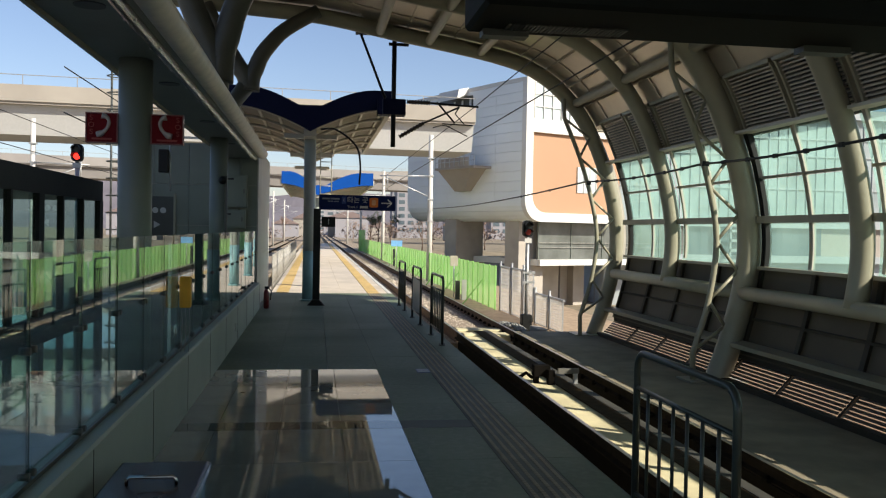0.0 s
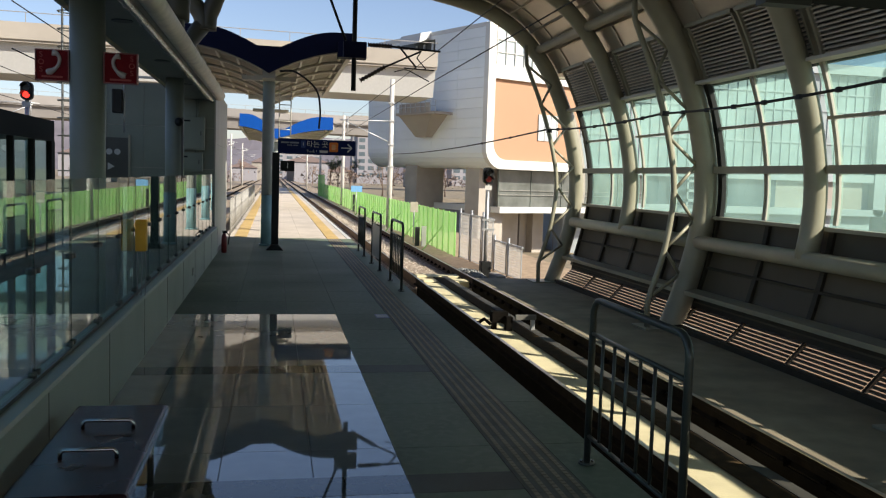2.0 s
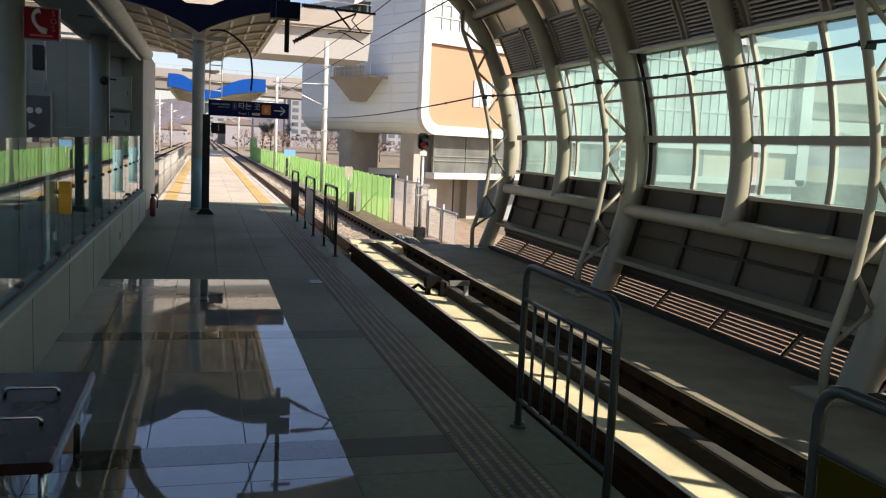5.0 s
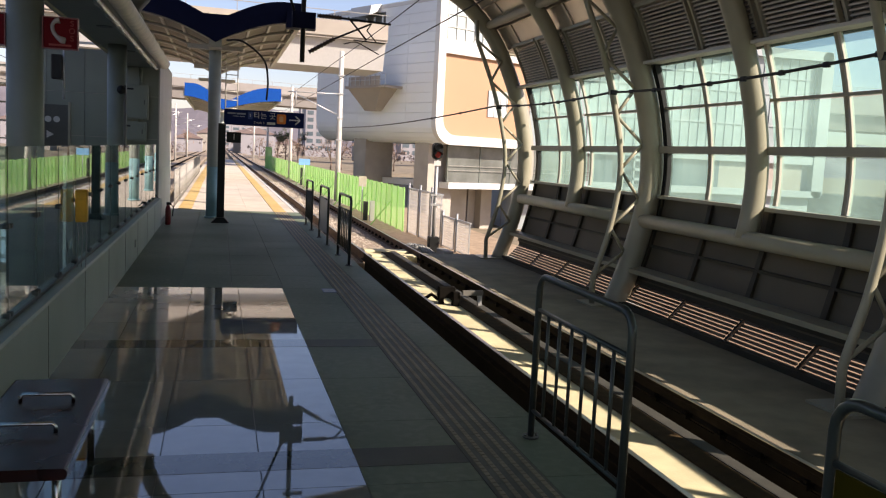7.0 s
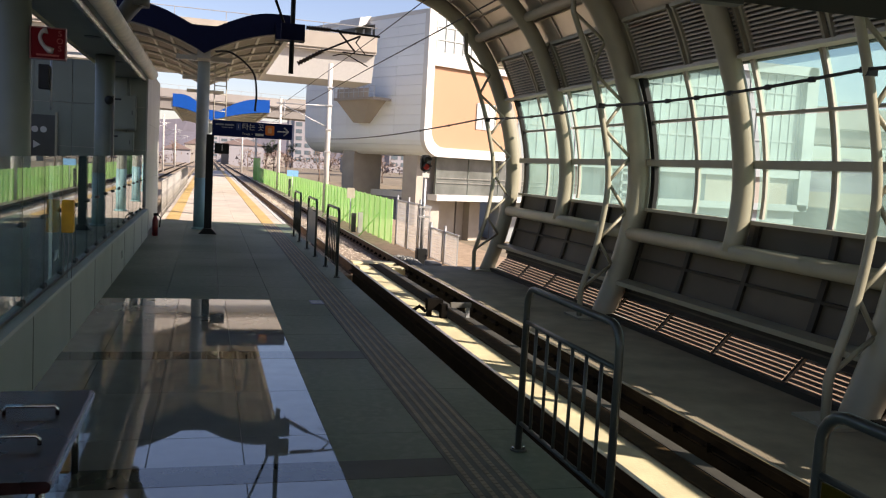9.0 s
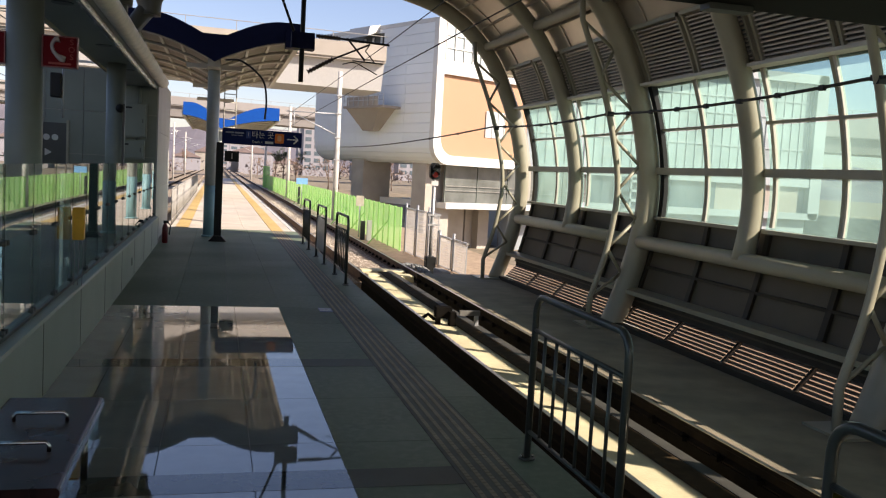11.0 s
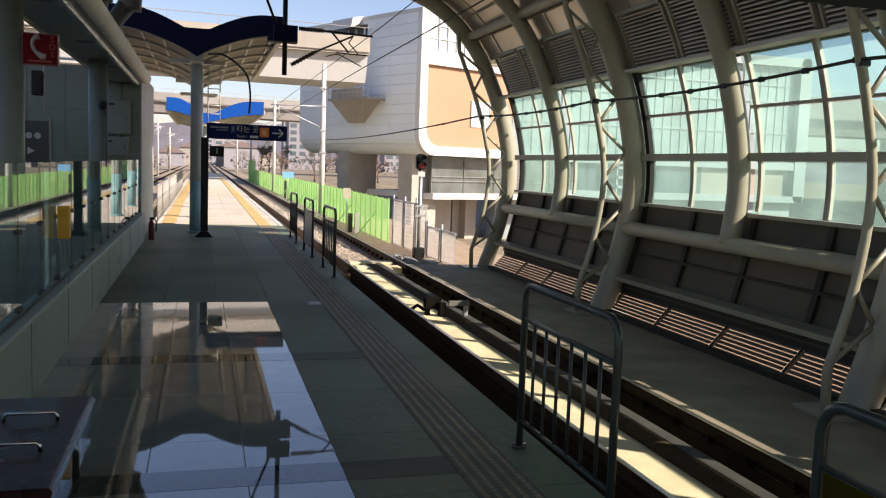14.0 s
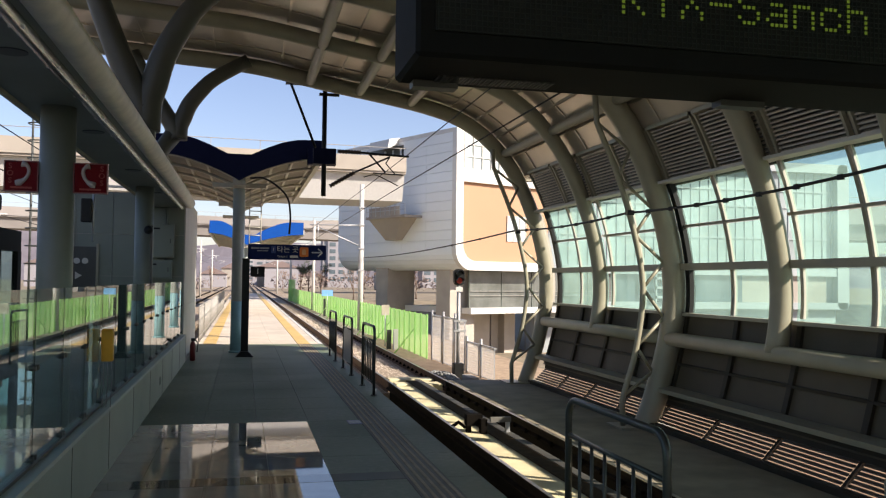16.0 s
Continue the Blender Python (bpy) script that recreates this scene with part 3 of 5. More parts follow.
# windows of the tube: one for each bay, three rows of two panes
PANE_ROWS = ((1.46, 2.17), (2.28, 2.86), (2.92, 3.595))
ribs_y = sorted(MAIN + MINOR, reverse=True)
for n, (ya, yb) in enumerate(zip(ribs_y, ribs_y[1:])):
    if yb < -8:
        break
    win = thing(f"window_{n + 1}", (7.0, (ya + yb) / 2, 1.5), "curved greenish dusty glazing between steel ribs", "window", kind="structure")
    mid = (ya + yb) / 2
    part("mullion", P(section(0.35, 1.48, 3.6, True) + section(0.41, 1.48, 3.6, True)[::-1], mid - 0.028, mid + 0.028), M_STEEL_GREEN, win)
    # A paler strip paints the sunlit side of the mullion.
    part("mullion_cover", P(section(0.35, 1.48, 3.6, True) + section(0.40, 1.48, 3.6, True)[::-1], mid - 0.07, mid - 0.034), M_STEEL_PALE, win, "pale strip drawn as the mullion's sunlit side")
    x = at_height(2.22, 0.28)
    part("transom", B(x - 0.06, x + 0.12, yb + 0.1, ya - 0.1, 2.17, 2.28), M_STEEL_GREEN, win)
    x = at_height(2.89, 0.32)
    part("glazing_bar", B(x + 0.01, x + 0.07, yb + 0.1, ya - 0.1, 2.87, 2.91), M_STEEL_GREEN, win)
    x = at_height(1.49, 0.3)
    part("window_sill", B(x - 0.06, x + 0.06, yb + 0.1, ya - 0.1, 1.42, 1.47), M_STEEL_GREEN, win)
    for za, zb in PANE_ROWS:
        for y0, y1 in ((yb + 0.05, mid - 0.045), (mid + 0.045, ya - 0.05)):
            bm = bmesh.new()
            zs = [za + (zb - za) * i / 3 for i in range(4)]
            L = [bm.verts.new((at_height(z, 0.375), y0, z)) for z in zs]
            R = [bm.verts.new((at_height(z, 0.375), y1, z)) for z in zs]
            for i in range(3):
                bm.faces.new((L[i], R[i], R[i + 1], L[i + 1]))
            pane = part("pane", bm, M_GLAZE, win)
            pane.visible_shadow = False

# black feeder cable along the struts
cable = thing("feeder_cable", (6.17, 13, 3.1), "heavy black cable with clamps strung along the struts", "cable")
pts = []
for (ya, za), (yb, zb) in zip(((-10.8, 3.14), (-4.8, 3.14), (1.2, 3.14), (7.2, 3.14), (13.2, 3.11), (19.2, 3.15)), ((-4.8, 3.14), (1.2, 3.14), (7.2, 3.14), (13.2, 3.11), (19.2, 3.15), (43.8, 3.1))):
    for i in range(8):
        t = i / 8
        pts.append((6.17 - (0.2 * max(0, ya + (yb - ya) * t - 19.2) / 24), ya + (yb - ya) * t, za + (zb - za) * t - 0.07 * 4 * t * (1 - t) * (2 if yb > 20 else 1)))
pts.append((5.97, 43.8, 3.1))
part("cable_run", T(pts, 0.02, 6), M_WIRE, cable)
for k in range(46):
    p = pts[min(len(pts) - 1, 20 + k // 2)]
    if k % 2 == 0:
        part("clamp", B(p[0] - 0.02, p[0] + 0.02, p[1] - 0.04, p[1] + 0.04, p[2] - 0.032, p[2] + 0.028), M_BLACK, cable)
for y in MAIN:
    part("cable_bracket", B(6.14, 6.25, y - 0.1, y - 0.02, 3.07, 3.15), M_BLACK, cable)

# ---- side of the platform with the glass screen ----
curb_wall = single("wall_screen_base", P([(-1.5, 0), (-1.3, 0), (-1.3, 0.6), (-1.315, 0.62), (-1.5, 0.62)], -8, 21.2), material("curb_stone", (0.34, 0.37, 0.32), 0.55, vary=0.05, scale=1.2, stain=0.2), "low pale green stone wall under the glass screen", "wall", kind="structure")
M_GLASSEDGE = material("glass_edge", (0.01, 0.03, 0.025), 0.2)
pw = 0.975
for k in range(26):
    y0 = 21.16 - pw * (k + 1)
    g = thing("glass_panel", (-1.42, y0 + pw / 2, 0.62), "clear frameless glass screen panel with steel buttons", "glass panel", "glass screen")
    pn = part("pane", B(-1.428, -1.416, y0 + 0.006, y0 + pw - 0.006, 0.64, 1.86), M_GLASS, g)
    pn.visible_shadow = False
    part("glass_edge", B(-1.43, -1.414, y0 - 0.004, y0 + 0.005, 0.64, 1.86), M_GLASSEDGE, g, "dark green glass edge")
    for yy in (y0 + 0.045, y0 + pw - 0.045):
        for z in (0.68, 1.31):
            part("button", T([(-1.45, yy, z), (-1.395, yy, z)], 0.02, 10), M_STEEL_DARK, g, "round steel glass fixing")
    part("base_seal", B(-1.432, -1.408, y0, y0 + pw, 0.62, 0.645), M_STEEL_DARK, g)
M_JOINT = material("joint_grey", (0.07, 0.075, 0.065), 0.8)
for k in range(14):
    y = 21.0 - 1.95 * k
    part("wall_joint", B(-1.302, -1.297, y, y + 0.008, 0.004, 0.596), M_JOINT, curb_wall)
# outlet plate on the low wall
single("outlet_plate", B(-1.3, -1.288, 14.6, 14.75, 0.22, 0.34), M_STAINLESS, "small steel socket plate on the low wall", "socket")

# edge beam with gutter, on round columns
beam = thing("edge_beam", (-1.6, 5, 3.64), "grey clad canopy edge beam with a round gutter pipe", "beam")
part("soffit", B(-2.13, -1.36, -13.9, 21.28, 3.62, 3.7), M_BLOCKPANEL, beam)
prof = [(-1.36, 3.62)] + [(-1.29 + 0.13 * math.cos(radians(a)), 3.72 + 0.12 * math.sin(radians(a))) for a in range(-100, 100, 20)] + [(-1.36, 3.9)]
part("fascia", P(prof, -13.9, 21.2, True), material("fascia_paint", (0.8, 0.72, 0.6), 0.5, stain=0.2), beam, "rounded pale fascia")
part("top_plate", B(-2.13, -1.36, -13.9, 21.28, 3.7, 3.78), M_CONCRETE, beam)
part("gutter", T([(-1.47, -13.9, 3.6), (-1.47, 21.25, 3.6)], 0.055, 12), M_STAINLESS, beam, "bright round pipe")
for k in range(24):
    y = -5 + 1.1 * k
    part("pipe_clip", B(-1.52, -1.42, y, y + 0.015, 3.556, 3.62), M_GALV, beam)
part("edge_trim", B(-2.17, -2.13, -13.9, 21.28, 3.58, 3.75), M_STEEL_GREEN, beam)
for k in range(5):
    y = 3.3 + 3.6 * k
    single("downlight", T([(-1.72, y, 3.61), (-1.72, y, 3.625)], 0.12, 16), M_STEEL_DARK, "round dark recessed downlight, switched off", "downlight", "downlights")
for y in (9.1, 16.7):
    col = thing("column", (-1.815, y, 0), "round sage painted steel column behind the glass, shaft darkened for shade", "column", "columns")
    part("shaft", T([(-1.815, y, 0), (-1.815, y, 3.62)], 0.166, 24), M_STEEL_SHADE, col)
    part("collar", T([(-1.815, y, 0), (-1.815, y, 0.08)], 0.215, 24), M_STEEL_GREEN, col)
part("cable_strap", B(-1.68, -1.64, 16.5, 16.56, 1.2, 2.9), M_STEEL_DARK, col, "dark conduit strip")
# camera dome
bm = bmesh.new()
bmesh.ops.create_uvsphere(bm, u_segments=12, v_segments=8, radius=0.08, matrix=Matrix.Translation((-1.72, 16.5, 2.82)))
single("dome_camera", bm, M_BLACK, "small dark dome on the column", "dome camera")

# emergency signs on the first column


def letters(text, size, m, mat, parent, depth=0.004, align="CENTER", name="letters"):
    """Raised writing, set in the plane that faces -y, at the pose m."""
    cu = bpy.data.curves.new(name, "FONT")
    cu.body, cu.size, cu.extrude, cu.align_x, cu.align_y = text, size, depth, align, "CENTER"
    tmp = bpy.data.objects.new(name, cu)
    scene.collection.objects.link(tmp)
    me = bpy.data.meshes.new_from_object(tmp.evaluated_get(bpy.context.evaluated_depsgraph_get()))
    bpy.data.objects.remove(tmp)
    me.materials.clear()
    me.materials.append(mat)
    me.transform(m @ pose(0, 0, 0, 90))
    ob = new(name, me)
    put_under(ob, parent)
    return ob


def handset(parent, cx, y, cz, flip, mat):
    """A telephone handset: a curved grip between two thick ends."""
    q = []
    for k in range(9):
        a = radians(-62 + 15.5 * k)
        q.append((cx - flip * (0.1 * math.cos(a) - 0.065) - flip * 0.03 * math.sin(a), y, cz + 0.1 * math.sin(a)))
    ends = [(q[0][0] + flip * 0.035, y, q[0][2] - 0.006), (q[-1][0] + flip * 0.032, y, q[-1][2] + 0.008)]
    bm = bmesh.new()
    tube(bm, [ends[0]] + q + [ends[1]], [0.026, 0.033, 0.024] + [0.017] * 5 + [0.018, 0.024, 0.033, 0.026], 8)
    part("handset_mark", bm, mat, parent, "pale telephone handset mark")


M_MARK = material("sign_mark", (0.62, 0.6, 0.57), 0.5, vary=0.03)
M_CAPTION = material("sign_caption", (0.25, 0.27, 0.33), 0.5)
M_HANDSET = material("sign_handset", (0.4, 0.36, 0.34), 0.6, vary=0.05, spec=0.15)
M_SOS = material("sign_sos", (0.3, 0.07, 0.06), 0.6, vary=0.05, spec=0.15)
M_RIM = material("rim_red", (0.2, 0.06, 0.055), 0.45)
for x0, x1, flip in ((-2.27, -1.98, -1), (-1.645, -1.345, 1)):
    s = thing("emergency_sign", ((x0 + x1) / 2, 9.05, 2.78), "red emergency telephone sign fixed to the column", "sign", "emergency signs")
    part("board", B(x0, x1, 9.03, 9.08, 2.78, 3.06), M_SIGNRED, s, bevel=0.006)
    bm = bmesh.new()
    for a in ((x0 - 0.01, x1 + 0.01, 3.06, 3.07), (x0 - 0.01, x1 + 0.01, 2.77, 2.78)):
        box(bm, a[0], a[1], 9.02, 9.09, a[2], a[3])
    for a in ((x0 - 0.01, x0), (x1, x1 + 0.01)):
        box(bm, a[0], a[1], 9.02, 9.09, 2.78, 3.06)
    part("rim", bm, M_RIM, s)
    handset(s, (x0 + x1) / 2 - 0.03 * flip, 9.026, 2.945, flip, M_HANDSET)
    for letter, z in (("S", 3.015), ("O", 2.945), ("S", 2.875)):
        letters(letter, 0.075, pose(x1 - 0.045 if flip > 0 else x0 + 0.045, 9.026, z), M_SOS, s)
    part("caption_bar", B(x0 + 0.05, x1 - 0.05, 9.024, 9.03, 2.8, 2.818), M_SOS, s, "dull red caption line")
    part("bracket", B(x1 if flip < 0 else x0 - 0.05, x0 - 0.0 if flip > 0 else x1 + 0.05, 9.04, 9.07, 2.9, 2.94), M_STEEL_DARK, s)

# loudspeaker hanging behind
sp = thing("loudspeaker", (-2.85, 16.8, 3.4), "slim black loudspeaker on a steel drop pole", "loudspeaker")
part("cabinet", B(-2.92, -2.74, 16.7, 16.9, 2.95, 3.38), M_BLACK, sp, bevel=0.015)
part("drop_pole", T([(-2.72, 16.8, 2.6), (-2.72, 16.8, 3.62)], 0.018, 8), M_GALV, sp)
part("ceiling_arm", B(-2.85, -2.1, 16.77, 16.83, 3.6, 3.64), M_GALV, sp)

# panelled block at the end of the screen
block = single("wall_block", B(-4.6, -1.42, 21.34, 26.4, 0, 3.95), M_CONCRETE, "grey panelled service block", "wall", kind="structure")
for i in range(4):
    for j in range(4):
        z0 = 0.02 + 0.98 * j
        part("wall_panel", B(-4.6 + 0.8 * i, -4.6 + 0.8 * i + 0.79, 21.3, 21.345, z0, z0 + 0.97), M_BLOCKPANEL, block)
for i in range(4):
    for j in range(3):
        part("wall_panel", B(-1.42, -1.38, 21.32 + 1.27 * i, 21.32 + 1.27 * i + 1.265, 1.3 * j, 1.3 * j + 1.295), M_WALLTILE, block)
for x0, x1, z0, z1, bars in ((-2.16, -1.62, 2.42, 3.2, 0), (-2.22, -1.66, 1.92, 2.36, 1)):
    cab = thing("wall_cabinet", ((x0 + x1) / 2, 21.3, z0), "grey-green steel wall cabinet on the panelled block", "cabinet", "wall cabinets")
    part("body", B(x0, x1, 21.12, 21.3, z0, z1), M_BLOCKPANEL, cab, bevel=0.008)
    cd = part("door", B(x0 + 0.03, x1 - 0.03, 21.1, 21.12, z0 + 0.03, z1 - 0.03), M_BLOCKPANEL, cab, bevel=0.006)
    part("handle", B(x1 - 0.09, x1 - 0.07, 21.08, 21.1, (z0 + z1) / 2 - 0.05, (z0 + z1) / 2 + 0.05), M_STEEL_DARK, cd, "dark pull handle")
    part("caption_bar", B(x0 + 0.08, x0 + 0.22, 21.096, 21.1, z1 - 0.12, z1 - 0.08), M_BLACK, cd, "small dark caption")
    part("conduit", T([((x0 + x1) / 2 + 0.12, 21.2, z1), ((x0 + x1) / 2 + 0.12, 21.2, 3.6)], 0.02, 8), M_BLOCKPANEL, cab)
door = thing("door_1", (-3.7, 21.28, 0), "grey steel service door with notices", "door", kind="structure")
leaf = part("leaf", B(-4.05, -3.35, 21.26, 21.3, 0, 2.65), M_STEEL_DARK, door)
for k in range(3):
    part("notice_mark", T([(-3.95 + 0.18 * k, 21.25, 2.32), (-3.95 + 0.18 * k, 21.26, 2.32)], 0.07, 16), M_BANNER, door, "pale round notice")
part("warning_mark", T([(-3.75, 21.25, 1.98), (-3.75, 21.26, 1.98)], 0.1, 3), M_BANNER, door, "pale triangular notice")
part("door_handle", B(-3.45, -3.42, 21.2, 21.26, 1.0, 1.12), M_STAINLESS, leaf, "steel lever handle")
part("frame", B(-3.35, -3.3, 21.24, 21.3, 0, 2.72), M_STEEL_GREEN, door)

# fire extinguisher at the corner
ex = thing("fire_extinguisher", (-1.15, 21.2, 0), "red fire extinguisher standing by the corner", "fire extinguisher")
part("cylinder", T([(-1.15, 21.2, 0.0), (-1.15, 21.2, 0.03), (-1.15, 21.2, 0.36), (-1.15, 21.2, 0.43), (-1.15, 21.2, 0.47)], [0.055, 0.066, 0.066, 0.048, 0.022], 14), M_EXTRED, ex)
part("valve", B(-1.19, -1.09, 21.18, 21.22, 0.47, 0.53), M_BLACK, ex)
part("hose", T([(-1.1, 21.2, 0.5), (-1.03, 21.19, 0.42), (-1.05, 21.18, 0.2)], 0.014, 6), M_BLACK, ex)

# things behind the glass
bn = thing("yellow_box", (-1.355, 9.4, 0.62), "yellow plastic box hung on wires at the glass screen", "box")
part("box_body", B(-1.405, -1.29, 9.34, 9.44, 1.09, 1.42), M_BINYELLOW, bn, bevel=0.012)
part("box_lid", B(-1.402, -1.293, 9.33, 9.34, 1.42 - 0.1, 1.42 - 0.02), M_BINYELLOW, bn, bevel=0.004)
for x in (-1.39, -1.35, -1.31):
    part("wire", T([(x, 9.4, 1.09), (x + 0.01, 9.41, 1.09 - 0.14), (x, 9.4, 0.62)], 0.004, 6), M_STEEL_DULL, bn)
bd = thing("notice_board", (-2.6, 16.6, 0), "blank white notice board in a thin frame", "notice board")
part("panel", B(-2.62, -2.58, 16.2, 16.9, 0.1, 1.6), M_BANNER, bd)
part("frame", B(-2.63, -2.57, 16.16, 16.2, 0, 1.66), M_STAINLESS, bd)
part("frame", B(-2.63, -2.57, 16.9, 16.94, 0, 1.66), M_STAINLESS, bd)

# waiting room with dark frames
room = thing("waiting_room", (-6, 15, 0), "dark framed glazed waiting room across the hall", "waiting room")
part("roof", B(-8.4, -4.9, 7.5, 21.0, 2.5, 2.95), M_BLACK, room)
for k in range(10):
    y = 7.6 + 1.47 * k
    part("post", B(-5.04, -4.92, y, y + (0.3 if k % 3 == 0 else 0.1), 0, 2.5), M_BLACK, room)
    part("post", B(-8.4, -8.3, y, y + 0.1, 0, 2.5), M_BLACK, room)
part("bottom_rail", B(-5.04, -4.92, 7.6, 21, 0, 0.25), M_BLACK, room)
part("bottom_rail", B(-8.4, -8.3, 7.6, 21, 0, 0.25), M_BLACK, room)
for k in range(9):
    pn = part("pane", B(-4.99, -4.98, 7.7 + 1.47 * k, 9.07 + 1.47 * k, 0.25, 2.5), M_GLASS, room)
    pn.visible_shadow = False

# Sage steel with its colour darkened to look backlit.
M_FORK_SHADED = material("fork_steel_shaded", (0.075, 0.075, 0.06), 0.45, vary=0.08, scale=3, stain=0.2)
# forked columns that carry the tube's roof
for y, r, base in ((13.2, 0.2, 4.1), (19.2, 0.19, 4.92)):
    fk = thing("forked_column", (-1.45, y, 3.78), "sage steel forked column branching up to the roof, darkened as if backlit", "column", "forked columns")
    stem = [(-1.47, y, 3.78), (-1.47, y, base), (-1.47, y, base + 0.35)] if base < 4.5 else [(-2.0, y, 3.78), (-1.94, y, 4.45), (-1.5, y, base + 0.15)]
    part("trunk", T(stem, [r * 0.8, r * 0.85, r], 16), M_FORK_SHADED, fk)
    for way_out in (((-1.48, 4.1), (-1.55, 4.52), (-1.68, 4.81), (-1.83, 5.17), (-1.99, 5.57), (-2.14, 5.98), (-2.4, 6.75)),
                    ((-1.45, 4.1), (-1.42, 4.53), (-1.34, 4.79), (-1.22, 5.21), (-1.0, 5.65), (-0.69, 6.1), (0.0, 6.72))):
        k = (6.73 - base) / (6.73 - 4.1)
        arm = spline([(x, y, base + (z - 4.1) * k) for x, z in way_out], 3)
        part("arm", T(arm, [r * 1.06 - 0.003 * i for i in range(len(arm))], 14), M_FORK_SHADED, fk)
fl = thing("floodlight", (-2.0, 15.2, 3.78), "small grey floodlight on the beam", "floodlight")
part("lamp_body", B(-1.75, -1.55, 15.2, 15.45, 4.25, 4.55), M_STEEL_DARK, fl, bevel=0.03)
part("bracket", T([(-1.65, 15.3, 3.78), (-1.65, 15.3, 4.3)], 0.03, 8), M_STEEL_DARK, fl)

# ---- overhead line hanger at the tube's mouth ----
hg = thing("line_hanger", (1.75, 20.0, 6.4), "black overhead line hanger with ribbed insulators", "overhead line support")
part("drop_tube", T([(1.75, 20, 3.88), (1.75, 20, 6.5)], 0.055, 12), M_BLACK, hg)
part("brace", T([(0.95, 20, 6.5), (1.55, 20, 5.0)], 0.03, 8), M_BLACK, hg)
part("brace_clamp", B(1.62, 2.08, 19.96, 20.04, 6.22, 6.28), M_BLACK, hg)
part("bracket", B(1.5, 2.02, 19.9, 20.06, 4.62, 4.98), M_BLUE_SHADED, hg, "dark blue mounting box")
part("roof_mount", B(0.85, 1.95, 19.85, 20.1, 6.45, 6.62), M_BLACK, hg)


def insulator(a, b, parent):
    a, b = Vector(a), Vector(b)
    n = 17
    pts = [a.lerp(b, i / (n - 1)) for i in range(n)]
    part("insulator", T(pts, [0.03 if i % 2 else 0.062 for i in range(n)], 10), material("insulator_brown", (0.05, 0.03, 0.025), 0.3) if "insulator_brown" not in bpy.data.materials else bpy.data.materials["insulator_brown"], parent, "ribbed brown insulator")


insulator((2.06, 20, 4.94), (2.6, 20, 4.93), hg)
insulator((1.9, 20, 4.12), (2.45, 20, 4.45), hg)
for a, b, r in (((2.6, 20, 4.93), (3.75, 20, 4.88), 0.025), ((2.45, 20, 4.45), (3.3, 20, 4.86), 0.022), ((2.76, 20, 4.96), (3.2, 20, 4.48), 0.022), ((2.9, 20, 4.46), (3.62, 20, 4.44), 0.016),
                ((3.3, 20, 4.86), (3.2, 20, 4.7), 0.014), ((3.2, 20, 4.7), (3.42, 20, 4.46), 0.014)):
    part("arm", T([a, b], r, 8), M_BLACK, hg)
part("steady_arm", T(spline([(2.68, 20, 4.36), (2.95, 20, 4.42), (3.2, 20, 4.32), (3.5, 20, 4.18)], 4), 0.014, 6), M_BLACK, hg)
for x, z0, z1, nm in ((3.55, 4.16, 4.16, "contact_wire"), (3.75, 4.95, 5.25, "messenger_wire")):
    single(nm, T([(x, -12, z1), (x, 20, z0), (4.1, 60, z0 + 0.2), (4.1, 400, z0 + 0.4)], 0.011, 5), M_WIRE, "thin black overhead wire above the track", "overhead wire", "overhead wires")

# ---- departure board near the ceiling ----
led = thing("departure_board", (2.4, 4.2, 3.0), "large dark electronic departure board, seen from below", "display board")
part("housing", B(0.76, 4.5, 3.9, 4.5, 3.0, 3.75), material("board_black", (0.007, 0.0085, 0.007), 0.7, spec=0.15), led, bevel=0.02)
part("screen", B(0.85, 4.42, 3.885, 3.9, 3.12, 3.68), material("led_screen", (0.009, 0.012, 0.009), 0.5, spec=0.2, vary=0.3, scale=80), led)
bm = bmesh.new()
for k in range(134):
    box(bm, 0.86 + 0.0265 * k, 0.864 + 0.0265 * k, 3.881, 3.886, 3.125, 3.675)
for k in range(21):
    box(bm, 0.86, 4.41, 3.8805, 3.886, 3.125 + 0.0265 * k, 3.129 + 0.0265 * k)
part("pixel_grid", bm, material("grid_grey", (0.022, 0.03, 0.024), 0.6, spec=0.2), led, "fine dark grid of unlit lamps")
GLYPHS = {"K": "10001 10010 10100 11000 10100 10010 10001", "T": "11111 00100 00100 00100 00100 00100 00100", "X": "10001 10001 01010 00100 01010 10001 10001",
          "-": "00000 00000 00000 11111 00000 00000 00000", "S": "01110 10001 10000 01110 00001 10001 01110", "a": "00000 00000 01110 00001 01111 10001 01111",
          "n": "00000 00000 11110 10001 10001 10001 10001", "c": "00000 00000 01110 10001 10000 10001 01110", "h": "10000 10000 11110 10001 10001 10001 10001"}
M_LED = lamp_material("lamp_yellow_green", (0.065, 0.105, 0.01), 0.4)
for n, letter in enumerate("KTX-Sanch"):
    bm = bmesh.new()
    for r, bits in enumerate(GLYPHS[letter].split()):
        for c, bit in enumerate(bits):
            if bit == "1":
                x, z = 1.79 + 0.0265 * (6 * n + c), 3.28 + 0.0265 * (6 - r)
                box(bm, x - 0.008, x + 0.008, 3.878, 3.881, z - 0.008, z + 0.008)
    part("lit_letter", bm, M_LED, led, "yellow-green lit dot letter")
for k in range(30):
    part("vent_slot", B(0.95 + 0.021 * k, 0.963 + 0.021 * k, 4.25, 4.4, 2.992, 3.002), M_STEEL_DARK, led)
part("mount", B(0.84, 1.08, 4.38, 4.48, 2.965, 3.0), M_STEEL_DARK, led)
part("mount", B(2.62, 2.9, 4.38, 4.48, 2.965, 3.0), M_STEEL_DARK, led)
